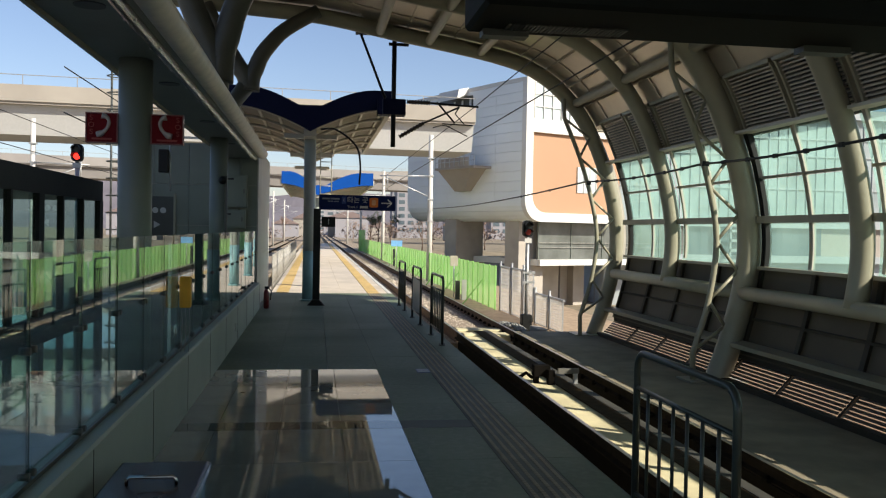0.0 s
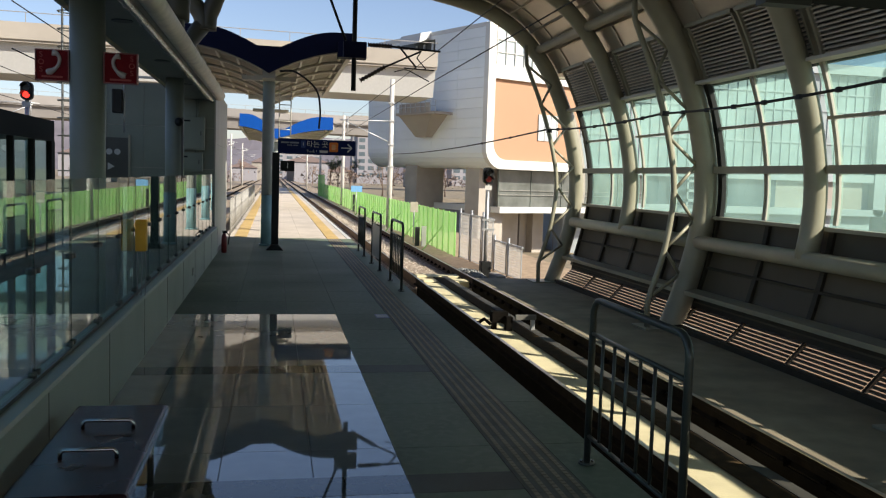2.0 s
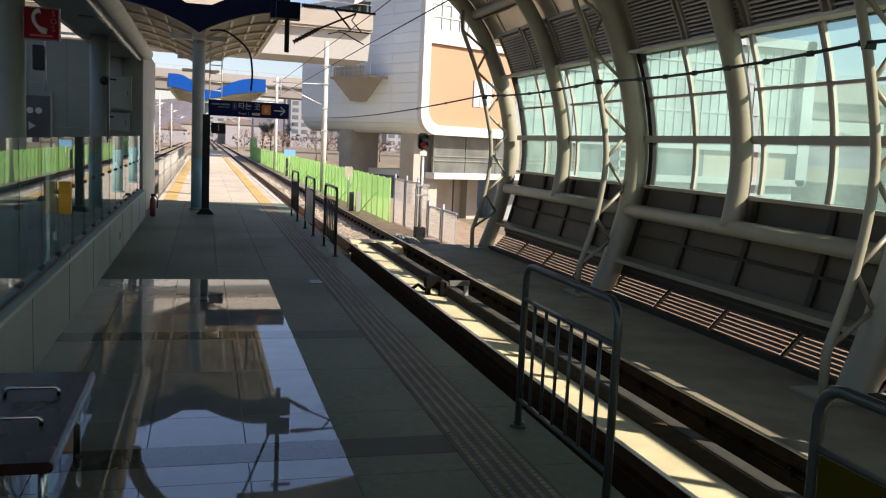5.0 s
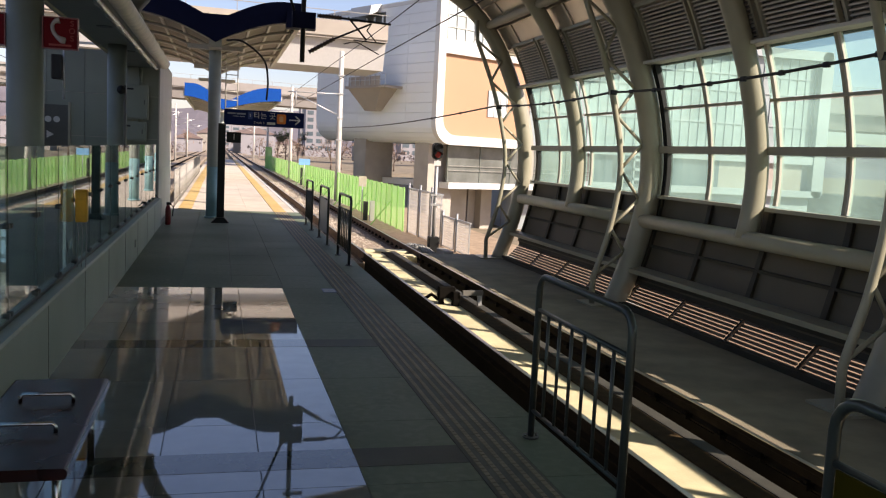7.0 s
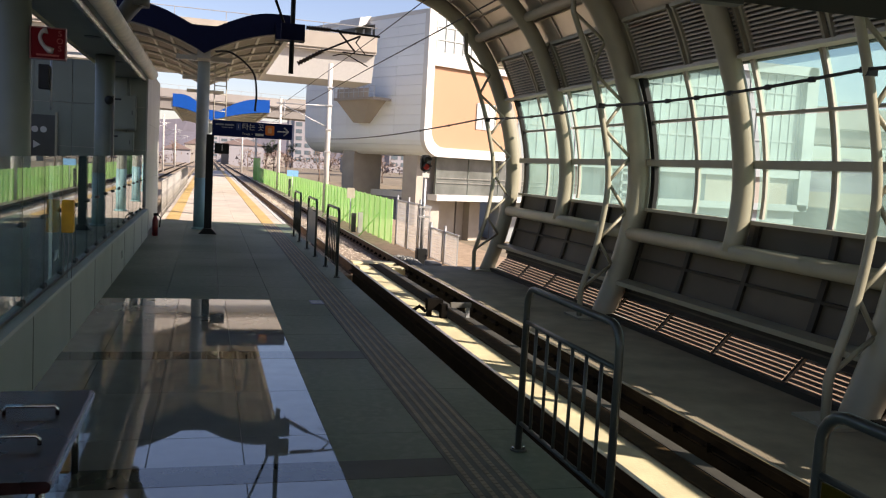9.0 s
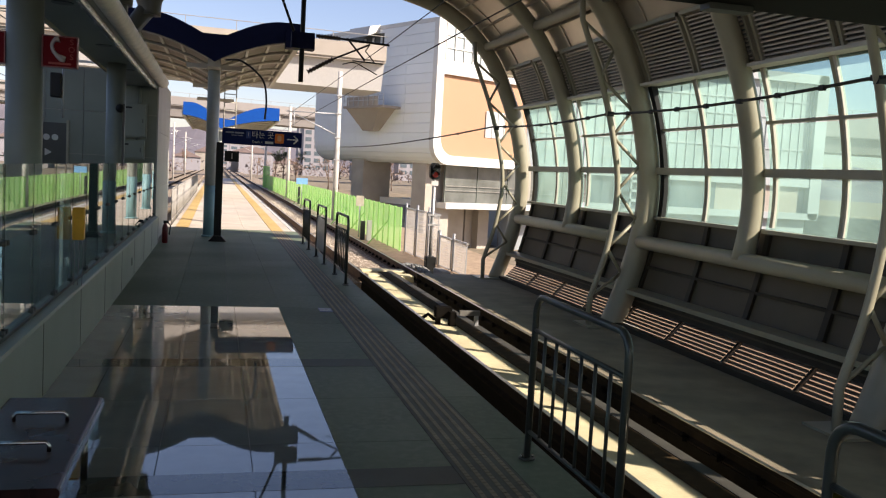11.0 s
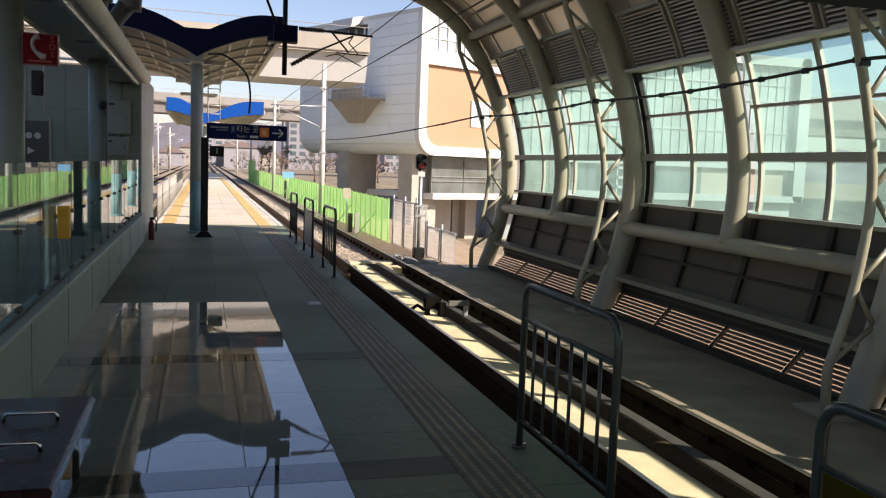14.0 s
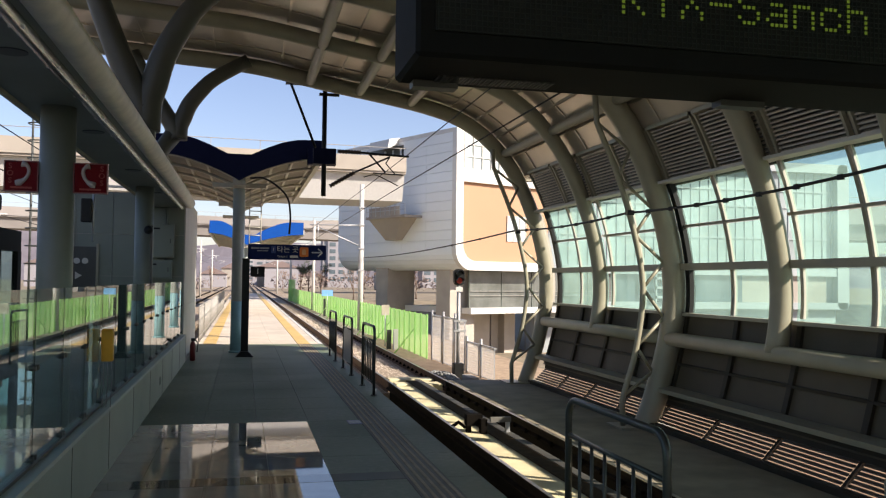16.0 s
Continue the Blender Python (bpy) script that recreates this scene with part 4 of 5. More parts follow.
for x in (1.3, 3.9):
    part("hanger", T([(x, 4.2, 3.75), (x, 4.2, 6.2)], 0.04, 8), M_STEEL_GREEN, led)

# ---- bench ----
bench = thing("bench", (-0.9, 4.85, 0), "dark varnished wooden bench with chrome arm loops", "bench")
part("seat", P(rounded(-1.19, -0.64, 0.40, 0.455, 0.022, 4), 4.06, 5.62), M_WOOD, bench)
part("edge_strip", B(-0.645, -0.636, 4.08, 5.6, 0.41, 0.45), M_STAINLESS, bench, "bright metal edge strip")
for y in (5.12, 4.58):
    pts = [(-1.05, y, 0.455), (-1.05, y, 0.485), (-1.035, y, 0.503), (-0.79, y, 0.503), (-0.775, y, 0.485), (-0.775, y, 0.455)]
    part("arm_loop", T(pts, 0.011, 8), M_STAINLESS, bench, "chrome arm loop")
for y in (5.42, 4.28):
    for x in (-1.12, -0.72):
        part("leg", T([(x, y, 0), (x, y, 0.4)], 0.022, 10), M_STAINLESS, bench)
    part("cross_bar", B(-1.15, -0.68, y - 0.02, y + 0.02, 0.37, 0.4), M_STAINLESS, bench)


# ---- railings at the platform edge ----
def railing(y0, y1, board=None):
    r = thing("railing", (2.17, (y0 + y1) / 2, 0), "grey steel edge railing with upright bars" if board is None else "grey steel edge railing with a blank panel", "railing", "edge railings")
    c = 0.12
    pts = [(2.17, y0, 0.0), (2.17, y0, 1.16 - c)] + [(2.17, y0 + c - c * math.cos(radians(a)), 1.16 - c + c * math.sin(radians(a))) for a in (22, 45, 68, 90)]
    pts += [(2.17, y1 - c + c * math.sin(radians(a)), 1.16 - c + c * math.cos(radians(a))) for a in (0, 22, 45, 68)] + [(2.17, y1, 1.16 - c), (2.17, y1, 0.0)]
    part("hoop", T(pts, 0.024, 10), M_RAILPAINT, r)
    part("cross_bar", T([(2.17, y0, 0.92), (2.17, y1, 0.92)], 0.015, 8), M_RAILPAINT, r)
    part("cross_bar", T([(2.17, y0, 0.2), (2.17, y1, 0.2)], 0.015, 8), M_RAILPAINT, r)
    if board is None:
        n = 6
        for k in range(n):
            y = y0 + (y1 - y0) * (k + 1) / (n + 1)
            part("bar", T([(2.17, y, 0.2), (2.17, y, 0.92)], 0.012, 8), M_RAILPAINT, r)
    else:
        part("panel", B(2.165, 2.175, y0 + 0.03, y1 - 0.03, 0.22, 0.9), board, r, "blank panel in the railing")
    for y in (y0, y1):
        part("foot", T([(2.17, y, 0), (2.17, y, 0.012)], 0.06, 12), M_RAILPAINT, r)
        for dx in (-0.04, 0.04):
            part("bolt", T([(2.17 + dx, y, 0.012), (2.17 + dx, y, 0.03)], 0.009, 6), M_STAINLESS, r)
    return r


M_RAILPAINT = material("railing_paint", (0.06, 0.065, 0.055), 0.32, vary=0.1, metal=0.35)
railing(4.15, 5.55)
railing(1.16, 2.56, material("olive_panel", (0.05, 0.034, 0.002), 0.8, spec=0.05))
railing(14.5, 15.95)
railing(17.6, 19.1, material("grey_panel", (0.3, 0.31, 0.3), 0.4))
railing(20.75, 22.2)

# ---- platform canopies ----
def gull(u, w, rise):
    """Underside of the wing-shaped roof over its valley."""
    return rise * math.sin(min(1.0, abs(u) / w) * 1.5) ** 0.9


def crest(u, w, rise):
    """Upper edge of the front: flat over the valley, then a hump on either side."""
    return rise * math.sin(1.57 * max(0.0, min(1.0, (abs(u) / w - 0.14) / 0.66)))


def canopy(y0, y1, cx, zv, half, blue, label, depth=0.67, low_rise=0.65, top_rise=0.44, right=None):
    c = thing("platform_canopy", (cx, y0, 0), label, "canopy", "platform canopies")
    n = 28
    right = right or half

    def wide(u):
        return half if u < 0 else right
    us = [-half * (1 - 2 * i / n) if 2 * i <= n else right * (2 * i / n - 1) for i in range(n + 1)]
    low = [(cx + u, zv + gull(u, wide(u), low_rise)) for u in us]
    top = [(cx + u, zv + depth + crest(u, wide(u), top_rise)) for u in us]
    part("fascia", P(low + top[::-1], y0, y0 + 0.12), blue, c, "blue wing-shaped front fascia")
    sh = [(x, z + 0.16) for x, z in low]
    part("roof_sheet", P(sh + [(x, z + 0.05) for x, z in sh[::-1]], y0 + 0.12, y1), M_CANOPY, c, "pale roof sheet")
    y = y0 + 0.6
    while y < y1:
        for sgn in (-1, 1):
            seg = [(cx + u, y, zv + gull(u, wide(u), low_rise) + 0.07) for u in us if u * sgn >= -0.01]
            part("roof_rib", T(seg, 0.05, 8), M_STEEL_PALE, c)
        y += 2.2
    for u in (-0.92, -0.66, -0.4, 0.4, 0.66, 0.92):
        x, z = cx + u * wide(u), zv + gull(u, 1.0, low_rise) + 0.13
        part("purlin", B(x - 0.03, x + 0.03, y0 + 0.12, y1, z - 0.04, z + 0.02), M_STEEL_PALE, c)
    for sgn in (-1, 1):
        x, z = cx + sgn * wide(sgn), zv + gull(1.0, 1.0, low_rise)
        part("edge_channel", B(x - 0.06, x + 0.06, y0 + 0.12, y1, z - 0.02, z + 0.24), M_STEEL_PALE, c, "pale gutter edge")
    part("valley_beam", B(cx - 0.16, cx + 0.16, y0 + 0.12, y1, zv - 0.12, zv + 0.1), M_STEEL_PALE, c)
    y = y0 + 1.0
    while y < y1:
        part("column", T([(cx, y, 0), (cx, y, zv - 0.1)], 0.155, 20), M_STEEL_SAGE, c, "pale grey-green round column")
        part("column_sleeve", T([(cx, y, 0), (cx, y, 1.35)], 0.159, 20), M_STEEL_TEAL, c, "teal painted lower sleeve")
        part("column_base", T([(cx, y, 0), (cx, y, 0.05)], 0.2, 20), M_STEEL_TEAL, c)
        part("bracket", B(cx - 0.7, cx + 0.7, y - 0.08, y + 0.08, zv - 0.1, zv + 0.02), M_STEEL_PALE, c)
        y += 6.0
    return c


M_CANOPY = material("canopy_sheet", (0.18, 0.155, 0.118), 0.55, vary=0.08, stain=0.2)
M_STEEL_SAGE = material("painted_steel_sage_pale", (0.33, 0.37, 0.34), 0.4, vary=0.06, stain=0.2)
M_STEEL_TEAL = material("painted_steel_teal", (0.2, 0.37, 0.40), 0.4, vary=0.06, stain=0.2)
c1 = canopy(22.5, 36, -0.17, 4.46, 2.1, M_BLUE_SHADED, "blue wing-shaped platform canopy on round columns, front darkened for shade")
part("end_box", B(1.55, 2.28, 22.4, 22.75, 4.94, 5.34), M_BLUE_SHADED, c1, "blue box at the roof tip, darkened for shade")
part("drain_hose", T(spline([(0.1, 22.5, 4.52), (0.5, 22.4, 4.5), (1.0, 22.3, 4.1), (1.12, 22.3, 3.6), (1.1, 22.3, 3.1)], 6), 0.025, 8), M_BLACK, c1, "black curved cable loop")
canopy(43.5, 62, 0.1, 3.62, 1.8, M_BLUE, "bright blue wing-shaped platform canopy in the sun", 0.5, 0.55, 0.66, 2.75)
lad = thing("cable_ladder", (0.2, 25, 3.5), "hanging steel cable ladder under the canopy", "cable ladder")
for x in (0.12, 0.44):
    part("side_rail", T([(x, 25, 2.9), (x, 25, 4.5)], 0.018, 6), M_STEEL_PALE, lad)
for k in range(7):
    part("rung", T([(0.12, 25, 2.95 + 0.23 * k), (0.44, 25, 2.95 + 0.23 * k)], 0.014, 6), M_STEEL_PALE, lad)

# direction sign on its dark pole
sg = thing("direction_sign", (0.05, 22.2, 0), "navy platform direction sign on a dark square pole", "sign")
part("pole", B(-0.05, 0.13, 22.12, 22.3, 0, 2.46), M_BLACK, sg)
part("pole_foot", P([(-0.18, 0), (0.26, 0), (0.13, 0.14), (-0.05, 0.14)], 22.02, 22.4), M_BLACK, sg)
part("board", B(0.08, 2.03, 22.1, 22.32, 2.44, 2.82), M_SIGNBLUE, sg, bevel=0.01)
letters("\ud0c0\ub294 \uacf3", 0.18, pose(1.06, 22.095, 2.69), M_MARK, sg)
letters("Track 1", 0.085, pose(0.93, 22.095, 2.52), M_MARK, sg)
part("caption_bar", B(1.12, 1.32, 22.094, 22.1, 2.49, 2.55), M_MARK, sg, "small pale caption")
for x0, x1, z0, z1 in ((0.16, 0.36, 2.7, 2.74), (0.38, 0.6, 2.7, 2.74), (0.3, 0.44, 2.645, 2.665), (0.46, 0.58, 2.645, 2.665)):
    part("caption_bar", B(x0, x1, 22.094, 22.1, z0, z1), M_CAPTION, sg, "small dull caption")
part("number_frame", B(0.655, 0.765, 22.096, 22.1, 2.6, 2.78), material("frame_blue", (0.02, 0.05, 0.2), 0.5), sg, "blue square behind the number")
letters("1", 0.12, pose(0.71, 22.095, 2.69), M_MARK, sg)
pg = part("pictogram", P(rounded(1.36, 1.58, 2.52, 2.76, 0.03), 22.092, 22.1), M_SIGNORANGE, sg, "orange pictogram square")
part("pictogram_mark", P(rounded(1.42, 1.52, 2.57, 2.71, 0.03), 22.086, 22.092), material("emblem_pale", (0.8, 0.42, 0.2), 0.5), pg, "pale orange emblem")
bm = bmesh.new()
box(bm, 1.66, 1.93, 22.092, 22.1, 2.615, 2.645)
part("arrow", bm, M_MARK, sg, "white arrow")
for s in (-1, 1):
    part("arrow", T([(1.93, 22.095, 2.63), (1.82, 22.095, 2.63 + 0.1 * s)], 0.018, 6), M_MARK, sg)
part("number_box", B(0.15, 0.5, 22.12, 22.3, 2.0, 2.26), M_BLACK, sg, "small black number box")
letters("1", 0.2, pose(0.33, 22.115, 2.13), M_MARK, sg)

# far railings on the other platform edge
for k in range(16):
    y = 27.2 + 2.1 * k
    r = thing("platform_railing", (-1.3, y, 0), "pale steel railing along the far platform edge", "railing", "far railings")
    part("top_rail", T([(-1.3, y, 1.1), (-1.3, y + 2.0, 1.1)], 0.025, 6), M_STEEL_DULL, r)
    part("low_rail", T([(-1.3, y, 0.15), (-1.3, y + 2.0, 0.15)], 0.02, 6), M_STEEL_DULL, r)
    for j in range(9):
        part("bar", T([(-1.3, y + 0.25 * j, 0), (-1.3, y + 0.25 * j, 1.1)], 0.012 if j % 8 else 0.025, 6), M_STEEL_DULL, r)

# ---- outside, beside the track ----
fence = thing("green_fence", (5.85, 60, -0.66), "bright green construction fence of ribbed panels", "fence")
y = 27.6
k = 0
while y < 104:
    w = 1.0 if y < 60 else 2.0
    x = 5.9 - 0.004 * (y - 27.6)
    h = 0.82
    bm = bmesh.new()
    n = 8
    front = [(x + (0.018 if i % 2 else -0.018), y + w * i / n) for i in range(n + 1)]
    vs = [[bm.verts.new((a, b, z)) for a, b in front] for z in (-0.9, h)]
    for i in range(n):
        bm.faces.new((vs[0][i], vs[0][i + 1], vs[1][i + 1], vs[1][i]))
    ob = part("fence_panel", bm, M_FENCE, fence)
    part("fence_post", T([(x - 0.05, y, -0.9), (x - 0.05, y, h + 0.04)], 0.028, 6), M_FENCE, fence)
    if k % 5 == 2:
        part("fence_prop", T([(x - 0.06, y, h * 0.35), (x - 0.75, y + 0.3, -0.66)], 0.025, 6), M_FENCE, fence)
    y += w
    k += 1
part("fence_end", B(5.15, 5.95, 103.6, 103.7, -0.9, 1.9), M_FENCE, fence)

# pale panel fence between the green fence and the tube
M_PALEPANEL = material("pale_fence_panel", (0.62, 0.6, 0.56), 0.55, vary=0.06, stain=0.25, stain_scale=1.0, per_object=0.08, thin=0.45, holes=0.4)
pf = thing("panel_fence", (5.95, 24, -0.6), "pale grey metal panel fence with steel posts", "fence")
posts = [27.3, 25.9, 24.6, 23.4, 22.1, 20.8]
for i, (a, b) in enumerate(zip(posts, posts[1:])):
    x = 5.96 + 0.05 * i
    top = 0.86 if i < 3 else 0.28
    bm = bmesh.new()
    n = 24
    zs = [-0.55 + (top + 0.5) * q / n for q in range(n + 1)]
    rows = [[bm.verts.new((x + (0.008 if q % 2 else 0.0), yy, z)) for yy in (b + 0.07, a - 0.07)] for q, z in enumerate(zs)]
    for lo, hi in zip(rows, rows[1:]):
        bm.faces.new((lo[0], lo[1], hi[1], hi[0]))
    part("panel_sheet", bm, M_PALEPANEL, pf, "pale finely ribbed metal sheet")
    for yy in (b + 0.05, a - 0.07):
        part("panel_frame", B(x - 0.012, x + 0.02, yy, yy + 0.02, -0.56, top - 0.03), M_GALV, pf)
    part("panel_frame", B(x - 0.012, x + 0.02, b + 0.07, a - 0.07, -0.57, -0.55), M_GALV, pf)
    part("fence_post", T([(x, a, -0.7), (x, a, top + 0.14)], 0.035, 8), M_GALV, pf)
    part("top_rail", B(x - 0.02, x + 0.04, b, a, top - 0.04, top), M_GALV, pf)
single("dirt_strip", B(5.1, 8.6, 20.05, 40, -1.02, -0.6), material("tan_dirt", (0.36, 0.26, 0.17), 0.95, vary=0.25, scale=5, stain=0.35, stain_scale=1.5, bump=0.5, bump_scale=12), "strip of pale dry earth beside the track", "ground", kind="structure")

# signal
def signal_post(x, y, zb, zt, name_label, lamp):
    s = thing("rail_signal", (x, y, zb), name_label, "rail signal", "rail signals")
    part("base_box", B(x - 0.13, x + 0.13, y - 0.13, y + 0.13, zb, zb + 0.45), M_BLACK, s, "black base box", bevel=0.015)
    part("mast", T([(x, y, zb + 0.4), (x, y, zt - 0.42)], 0.05, 12), M_GALV, s)
    hd = part("head", P(rounded(x - 0.13, x + 0.13, zt - 0.42, zt, 0.1, 4), y - 0.06, y + 0.08), M_BLACK, s)
    for z, m in ((zt - 0.13, M_STEEL_DARK), (zt - 0.3, lamp)):
        part("lens", T([(x, y - 0.075, z), (x, y - 0.06, z)], 0.075, 16), m, hd, "round signal lens")
        hood = [(x + 0.1 * math.cos(radians(a)), z + 0.1 * math.sin(radians(a))) for a in range(0, 181, 20)]
        hood2 = [(x + 0.088 * math.cos(radians(a)), z + 0.088 * math.sin(radians(a))) for a in range(180, -1, -20)]
        part("hood", P(hood + hood2, y - 0.24, y - 0.06), M_BLACK, hd)
    part("number_plate", B(x - 0.09, x + 0.09, y - 0.07, y - 0.05, zt - 0.58, zt - 0.46), M_WHITE, s, "small white plate")
    for z in (zb + 1.25, zb + 1.5):
        part("bracket", B(x - 0.13, x + 0.2, y - 0.08, y - 0.02, z, z + 0.05), M_GALV, s)
    return s


signal_post(5.38, 21.5, -0.6, 2.26, "grey signal mast with a black two-lamp head showing dim red", M_RED_DIM)
signal_post(-5.63, 21.6, 0.0, 3.86, "black signal head showing red above the far track", M_RED)

# heap of dark gravel, pale block, kilometre plates
rng = random.Random(4)
bm = bmesh.new()
for k in range(420):
    t = rng.random()
    y = 19.9 + 3.2 * t
    w = 0.32 * (1 - 0.3 * abs(2 * t - 1))
    u = rng.uniform(-1, 1)
    z = -0.62 + 0.22 * (1 - u * u) * (1 - 0.6 * abs(2 * t - 1))
    s = rng.uniform(0.025, 0.06)
    m = Matrix.Translation((5.08 + u * w, y, z)) @ Euler((rng.random() * 6, rng.random() * 6, 0)).to_matrix().to_4x4() @ Matrix.Diagonal((s, s * 0.7, s * 0.8, 1))
    bmesh.ops.create_icosphere(bm, subdivisions=1, radius=1, matrix=m)
gravel = single("gravel_heap", bm, material("dark_gravel", (0.24, 0.245, 0.235), 0.9, vary=0.4, scale=20), "heap of dark grey gravel beside the rail", "gravel", kind="stuff")
vv, ff = [], []
for k in range(13000):
    y = 19.7 + 45 * rng.random() ** 1.7
    x = rng.choice((rng.uniform(3.5, 4.62), rng.uniform(4.85, 5.85), rng.uniform(4.85, 5.85), rng.uniform(2.5, 3.25)))
    s = rng.uniform(0.018, 0.045) * (1 + (y - 20) * 0.02)
    b0 = len(vv)
    a = rng.random() * 6.28
    for dx, dy, dz in ((1, 0, 0), (0, 1, 0), (-1, 0, 0), (0, -1, 0), (0.2, 0.1, 0.9)):
        vv.append((x + s * (dx * math.cos(a) - dy * math.sin(a)), y + s * (dx * math.sin(a) + dy * math.cos(a)), -0.655 + s * dz))
    ff += [(b0, b0 + 1, b0 + 4), (b0 + 1, b0 + 2, b0 + 4), (b0 + 2, b0 + 3, b0 + 4), (b0 + 3, b0, b0 + 4)]
me = bpy.data.meshes.new("ballast_stones")
me.from_pydata(vv, [], ff)
me.materials.append(material("ballast_stone", (0.46, 0.4, 0.33), 0.9, vary=0.45, scale=9))
tagged(new("ballast_stones", me), "loose pale brown ballast stones round the rails", "ballast", kind="stuff")
single("cable_trough", B(5.35, 5.6, 20.2, 21.0, -0.62, -0.38), M_CONCRETE_LIGHT, "short pale concrete trough piece", "concrete block", bevel=0.02)
for x, y, h, w, mat_, lab in ((5.35, 33, 1.0, 0.3, material("weathered_plate", (0.35, 0.32, 0.25), 0.6), "weathered square trackside plate on a thin post"),
                              (5.45, 58, 1.25, 0.75, material("plate_lightblue", (0.15, 0.35, 0.6), 0.5), "small blue trackside board on a post")):
    p = thing("track_sign", (x, y, -0.66), lab, "sign", "trackside signs")
    part("post", T([(x, y, -0.7), (x, y, h - 0.3)], 0.025, 6), M_GALV, p)
    part("plate", B(x - w / 2, x + w / 2, y - 0.02, y + 0.02, h - 0.4, h), mat_, p, "blank sign plate")
for x, y, h, mat_ in ((5.5, 31.5, 0.45, M_WHITE), (5.3, 31.8, 0.4, M_STEEL_DARK), (5.55, 61, 0.9, M_STEEL_DARK)):
    single("marker_post", B(x - 0.08, x + 0.08, y - 0.08, y + 0.08, -0.7, h - 0.3), mat_, "short trackside marker post in the ballast", "marker post", "marker posts")


# overhead line masts
def line_mast(x, y, top, arm=-1, r=0.13):
    m = thing("line_mast", (x, y, -1), "pale concrete overhead line mast with steel arms", "mast", "line masts")
    part("pole", T([(x, y, -1.0), (x, y, top)], [r * 1.15, r * 0.85], 14), M_MAST, m)
    for z0, z1, w in ((top - 2.1, top - 2.15, 2.6), (top - 3.2, top - 2.2, 2.3)):
        part("arm", T([(x, y, z0), (x + arm * w, y, z1)], 0.028, 6), M_GALV, m)
    for z in (top - 1.2, top - 2.1, top - 3.3, top - 4.4):
        part("collar", B(x - 0.16, x + 0.16, y - 0.16, y + 0.16, z - 0.03, z + 0.03), M_GALV, m)
    part("drop", T([(x + arm * 2.2, y, top - 2.0), (x + arm * 2.2, y, top - 2.9)], 0.025, 6), M_GALV, m)


M_MAST = material("mast_concrete", (0.56, 0.54, 0.5), 0.7, vary=0.06, stain=0.2)
line_mast(5.8, 43.8, 6.85)
line_mast(5.75, 74, 7.0)
line_mast(5.6, 108, 7.2)
line_mast(5.5, 150, 7.4)
for x, y, t in ((-13.5, 44, 7.0), (-7, 62, 7.2), (-6.5, 95, 7.2), (-6.2, 130, 7.4), (-6.0, 170, 7.4), (-12, 85, 7.2), (-11, 120, 7.2)):
    line_mast(x, y, t, 1)
for x in (-9.5, -5.5):
    for z in (4.4, 5.4):
        single("overhead_wire", T([(x, 20, z), (x, 80, z - 0.1), (x, 400, z)], 0.015, 5), M_WIRE, "thin black overhead wire over the far track", "overhead wire", "far wires")
for x in (-6.3, -4.8):
    rail = thing("track_rail", (x, 100, -0.8), "rusty steel rail of the far track", "rail", "far rails")
    part("rail_web", P(rail_profile(x, -0.55, 0.2), 27, 600), M_RUST_SHADED, rail)
single("ballast_far", B(-9, -2.6, 27, 700, -1.02, -0.76), M_BALLAST, "brown ballast of the far track", "ballast", kind="stuff")

# ---- station building ----
CORNER, U, V = Vector((19.6, 80.0, 0)), Vector((0.9, 0.436, 0)), Vector((-0.436, 0.9, 0))
BM = Matrix(((U.x, V.x, 0, CORNER.x), (U.y, V.y, 0, CORNER.y), (0, 0, 1, 0), (0, 0, 0, 1)))


def bpart(name, bm, mat, parent, label="", m=None):
    bm.transform(BM if m is None else m)
    return part(name, bm, mat, parent, label)


st = thing("station_building", CORNER, "pale clad raised station building with an orange front", "building")
arc = [(2.0 - 2.0 * math.cos(radians(a)), 5.0 - 2.0 * math.sin(radians(a))) for a in range(0, 91, 15)]
bpart("body", P([(0.1, 16.4)] + [(x + 0.1, z + 0.1) for x, z in arc] + [(13, 3.1), (13, 16.4)], 0.5, 21), M_SIDING, st, "pale blue-grey clad volume")
for r in range(12):
    z0 = 5.0 + 0.95 * r
    for c in range(5):
        y0 = 0.5 + 4.1 * c
        if r >= 8 and c >= 3:
            continue
        bpart("siding_panel", B(0.0, 0.12, y0, y0 + 4.085, z0, z0 + 0.925), M_SIDING, st)
for i in range(3):
    a0, a1 = i * 30, i * 30 + 29
    pr = [(2.0 - 2.0 * math.cos(radians(a)), 5.0 - 2.0 * math.sin(radians(a))) for a in (a0, (a0 + a1) / 2, a1)]
    pr2 = [(2.0 - 1.8 * math.cos(radians(a)), 5.0 - 1.8 * math.sin(radians(a))) for a in (a1, (a0 + a1) / 2, a0)]
    bpart("siding_panel", P(pr + pr2, 0.5, 20.9), M_SIDING, st)
# white rounded frame round the orange front
bpart("front_frame", P([(0, 16.75)] + arc + [(13, 3.0), (13, 3.9)] + [(2.5 - 1.6 * math.cos(radians(a)), 5.5 - 1.6 * math.sin(radians(a))) for a in range(90, -1, -15)] + [(0.9, 16.75)], -0.15, 0.5), M_WHITE, st, "white rounded frame")
bpart("front_band", B(0.9, 13, -0.1, 0.5, 11.6, 12.9), M_WHITE, st, "white band over the orange front")
bpart("orange_front", B(0.9, 13, 0.3, 0.45, 3.9, 11.6), M_ORANGE, st, "plain orange wall panels")
bpart("front_window", B(7.0, 9.6, 0.22, 0.32, 6.0, 8.6), M_PALEWINDOW, st, "pale window in the orange front")
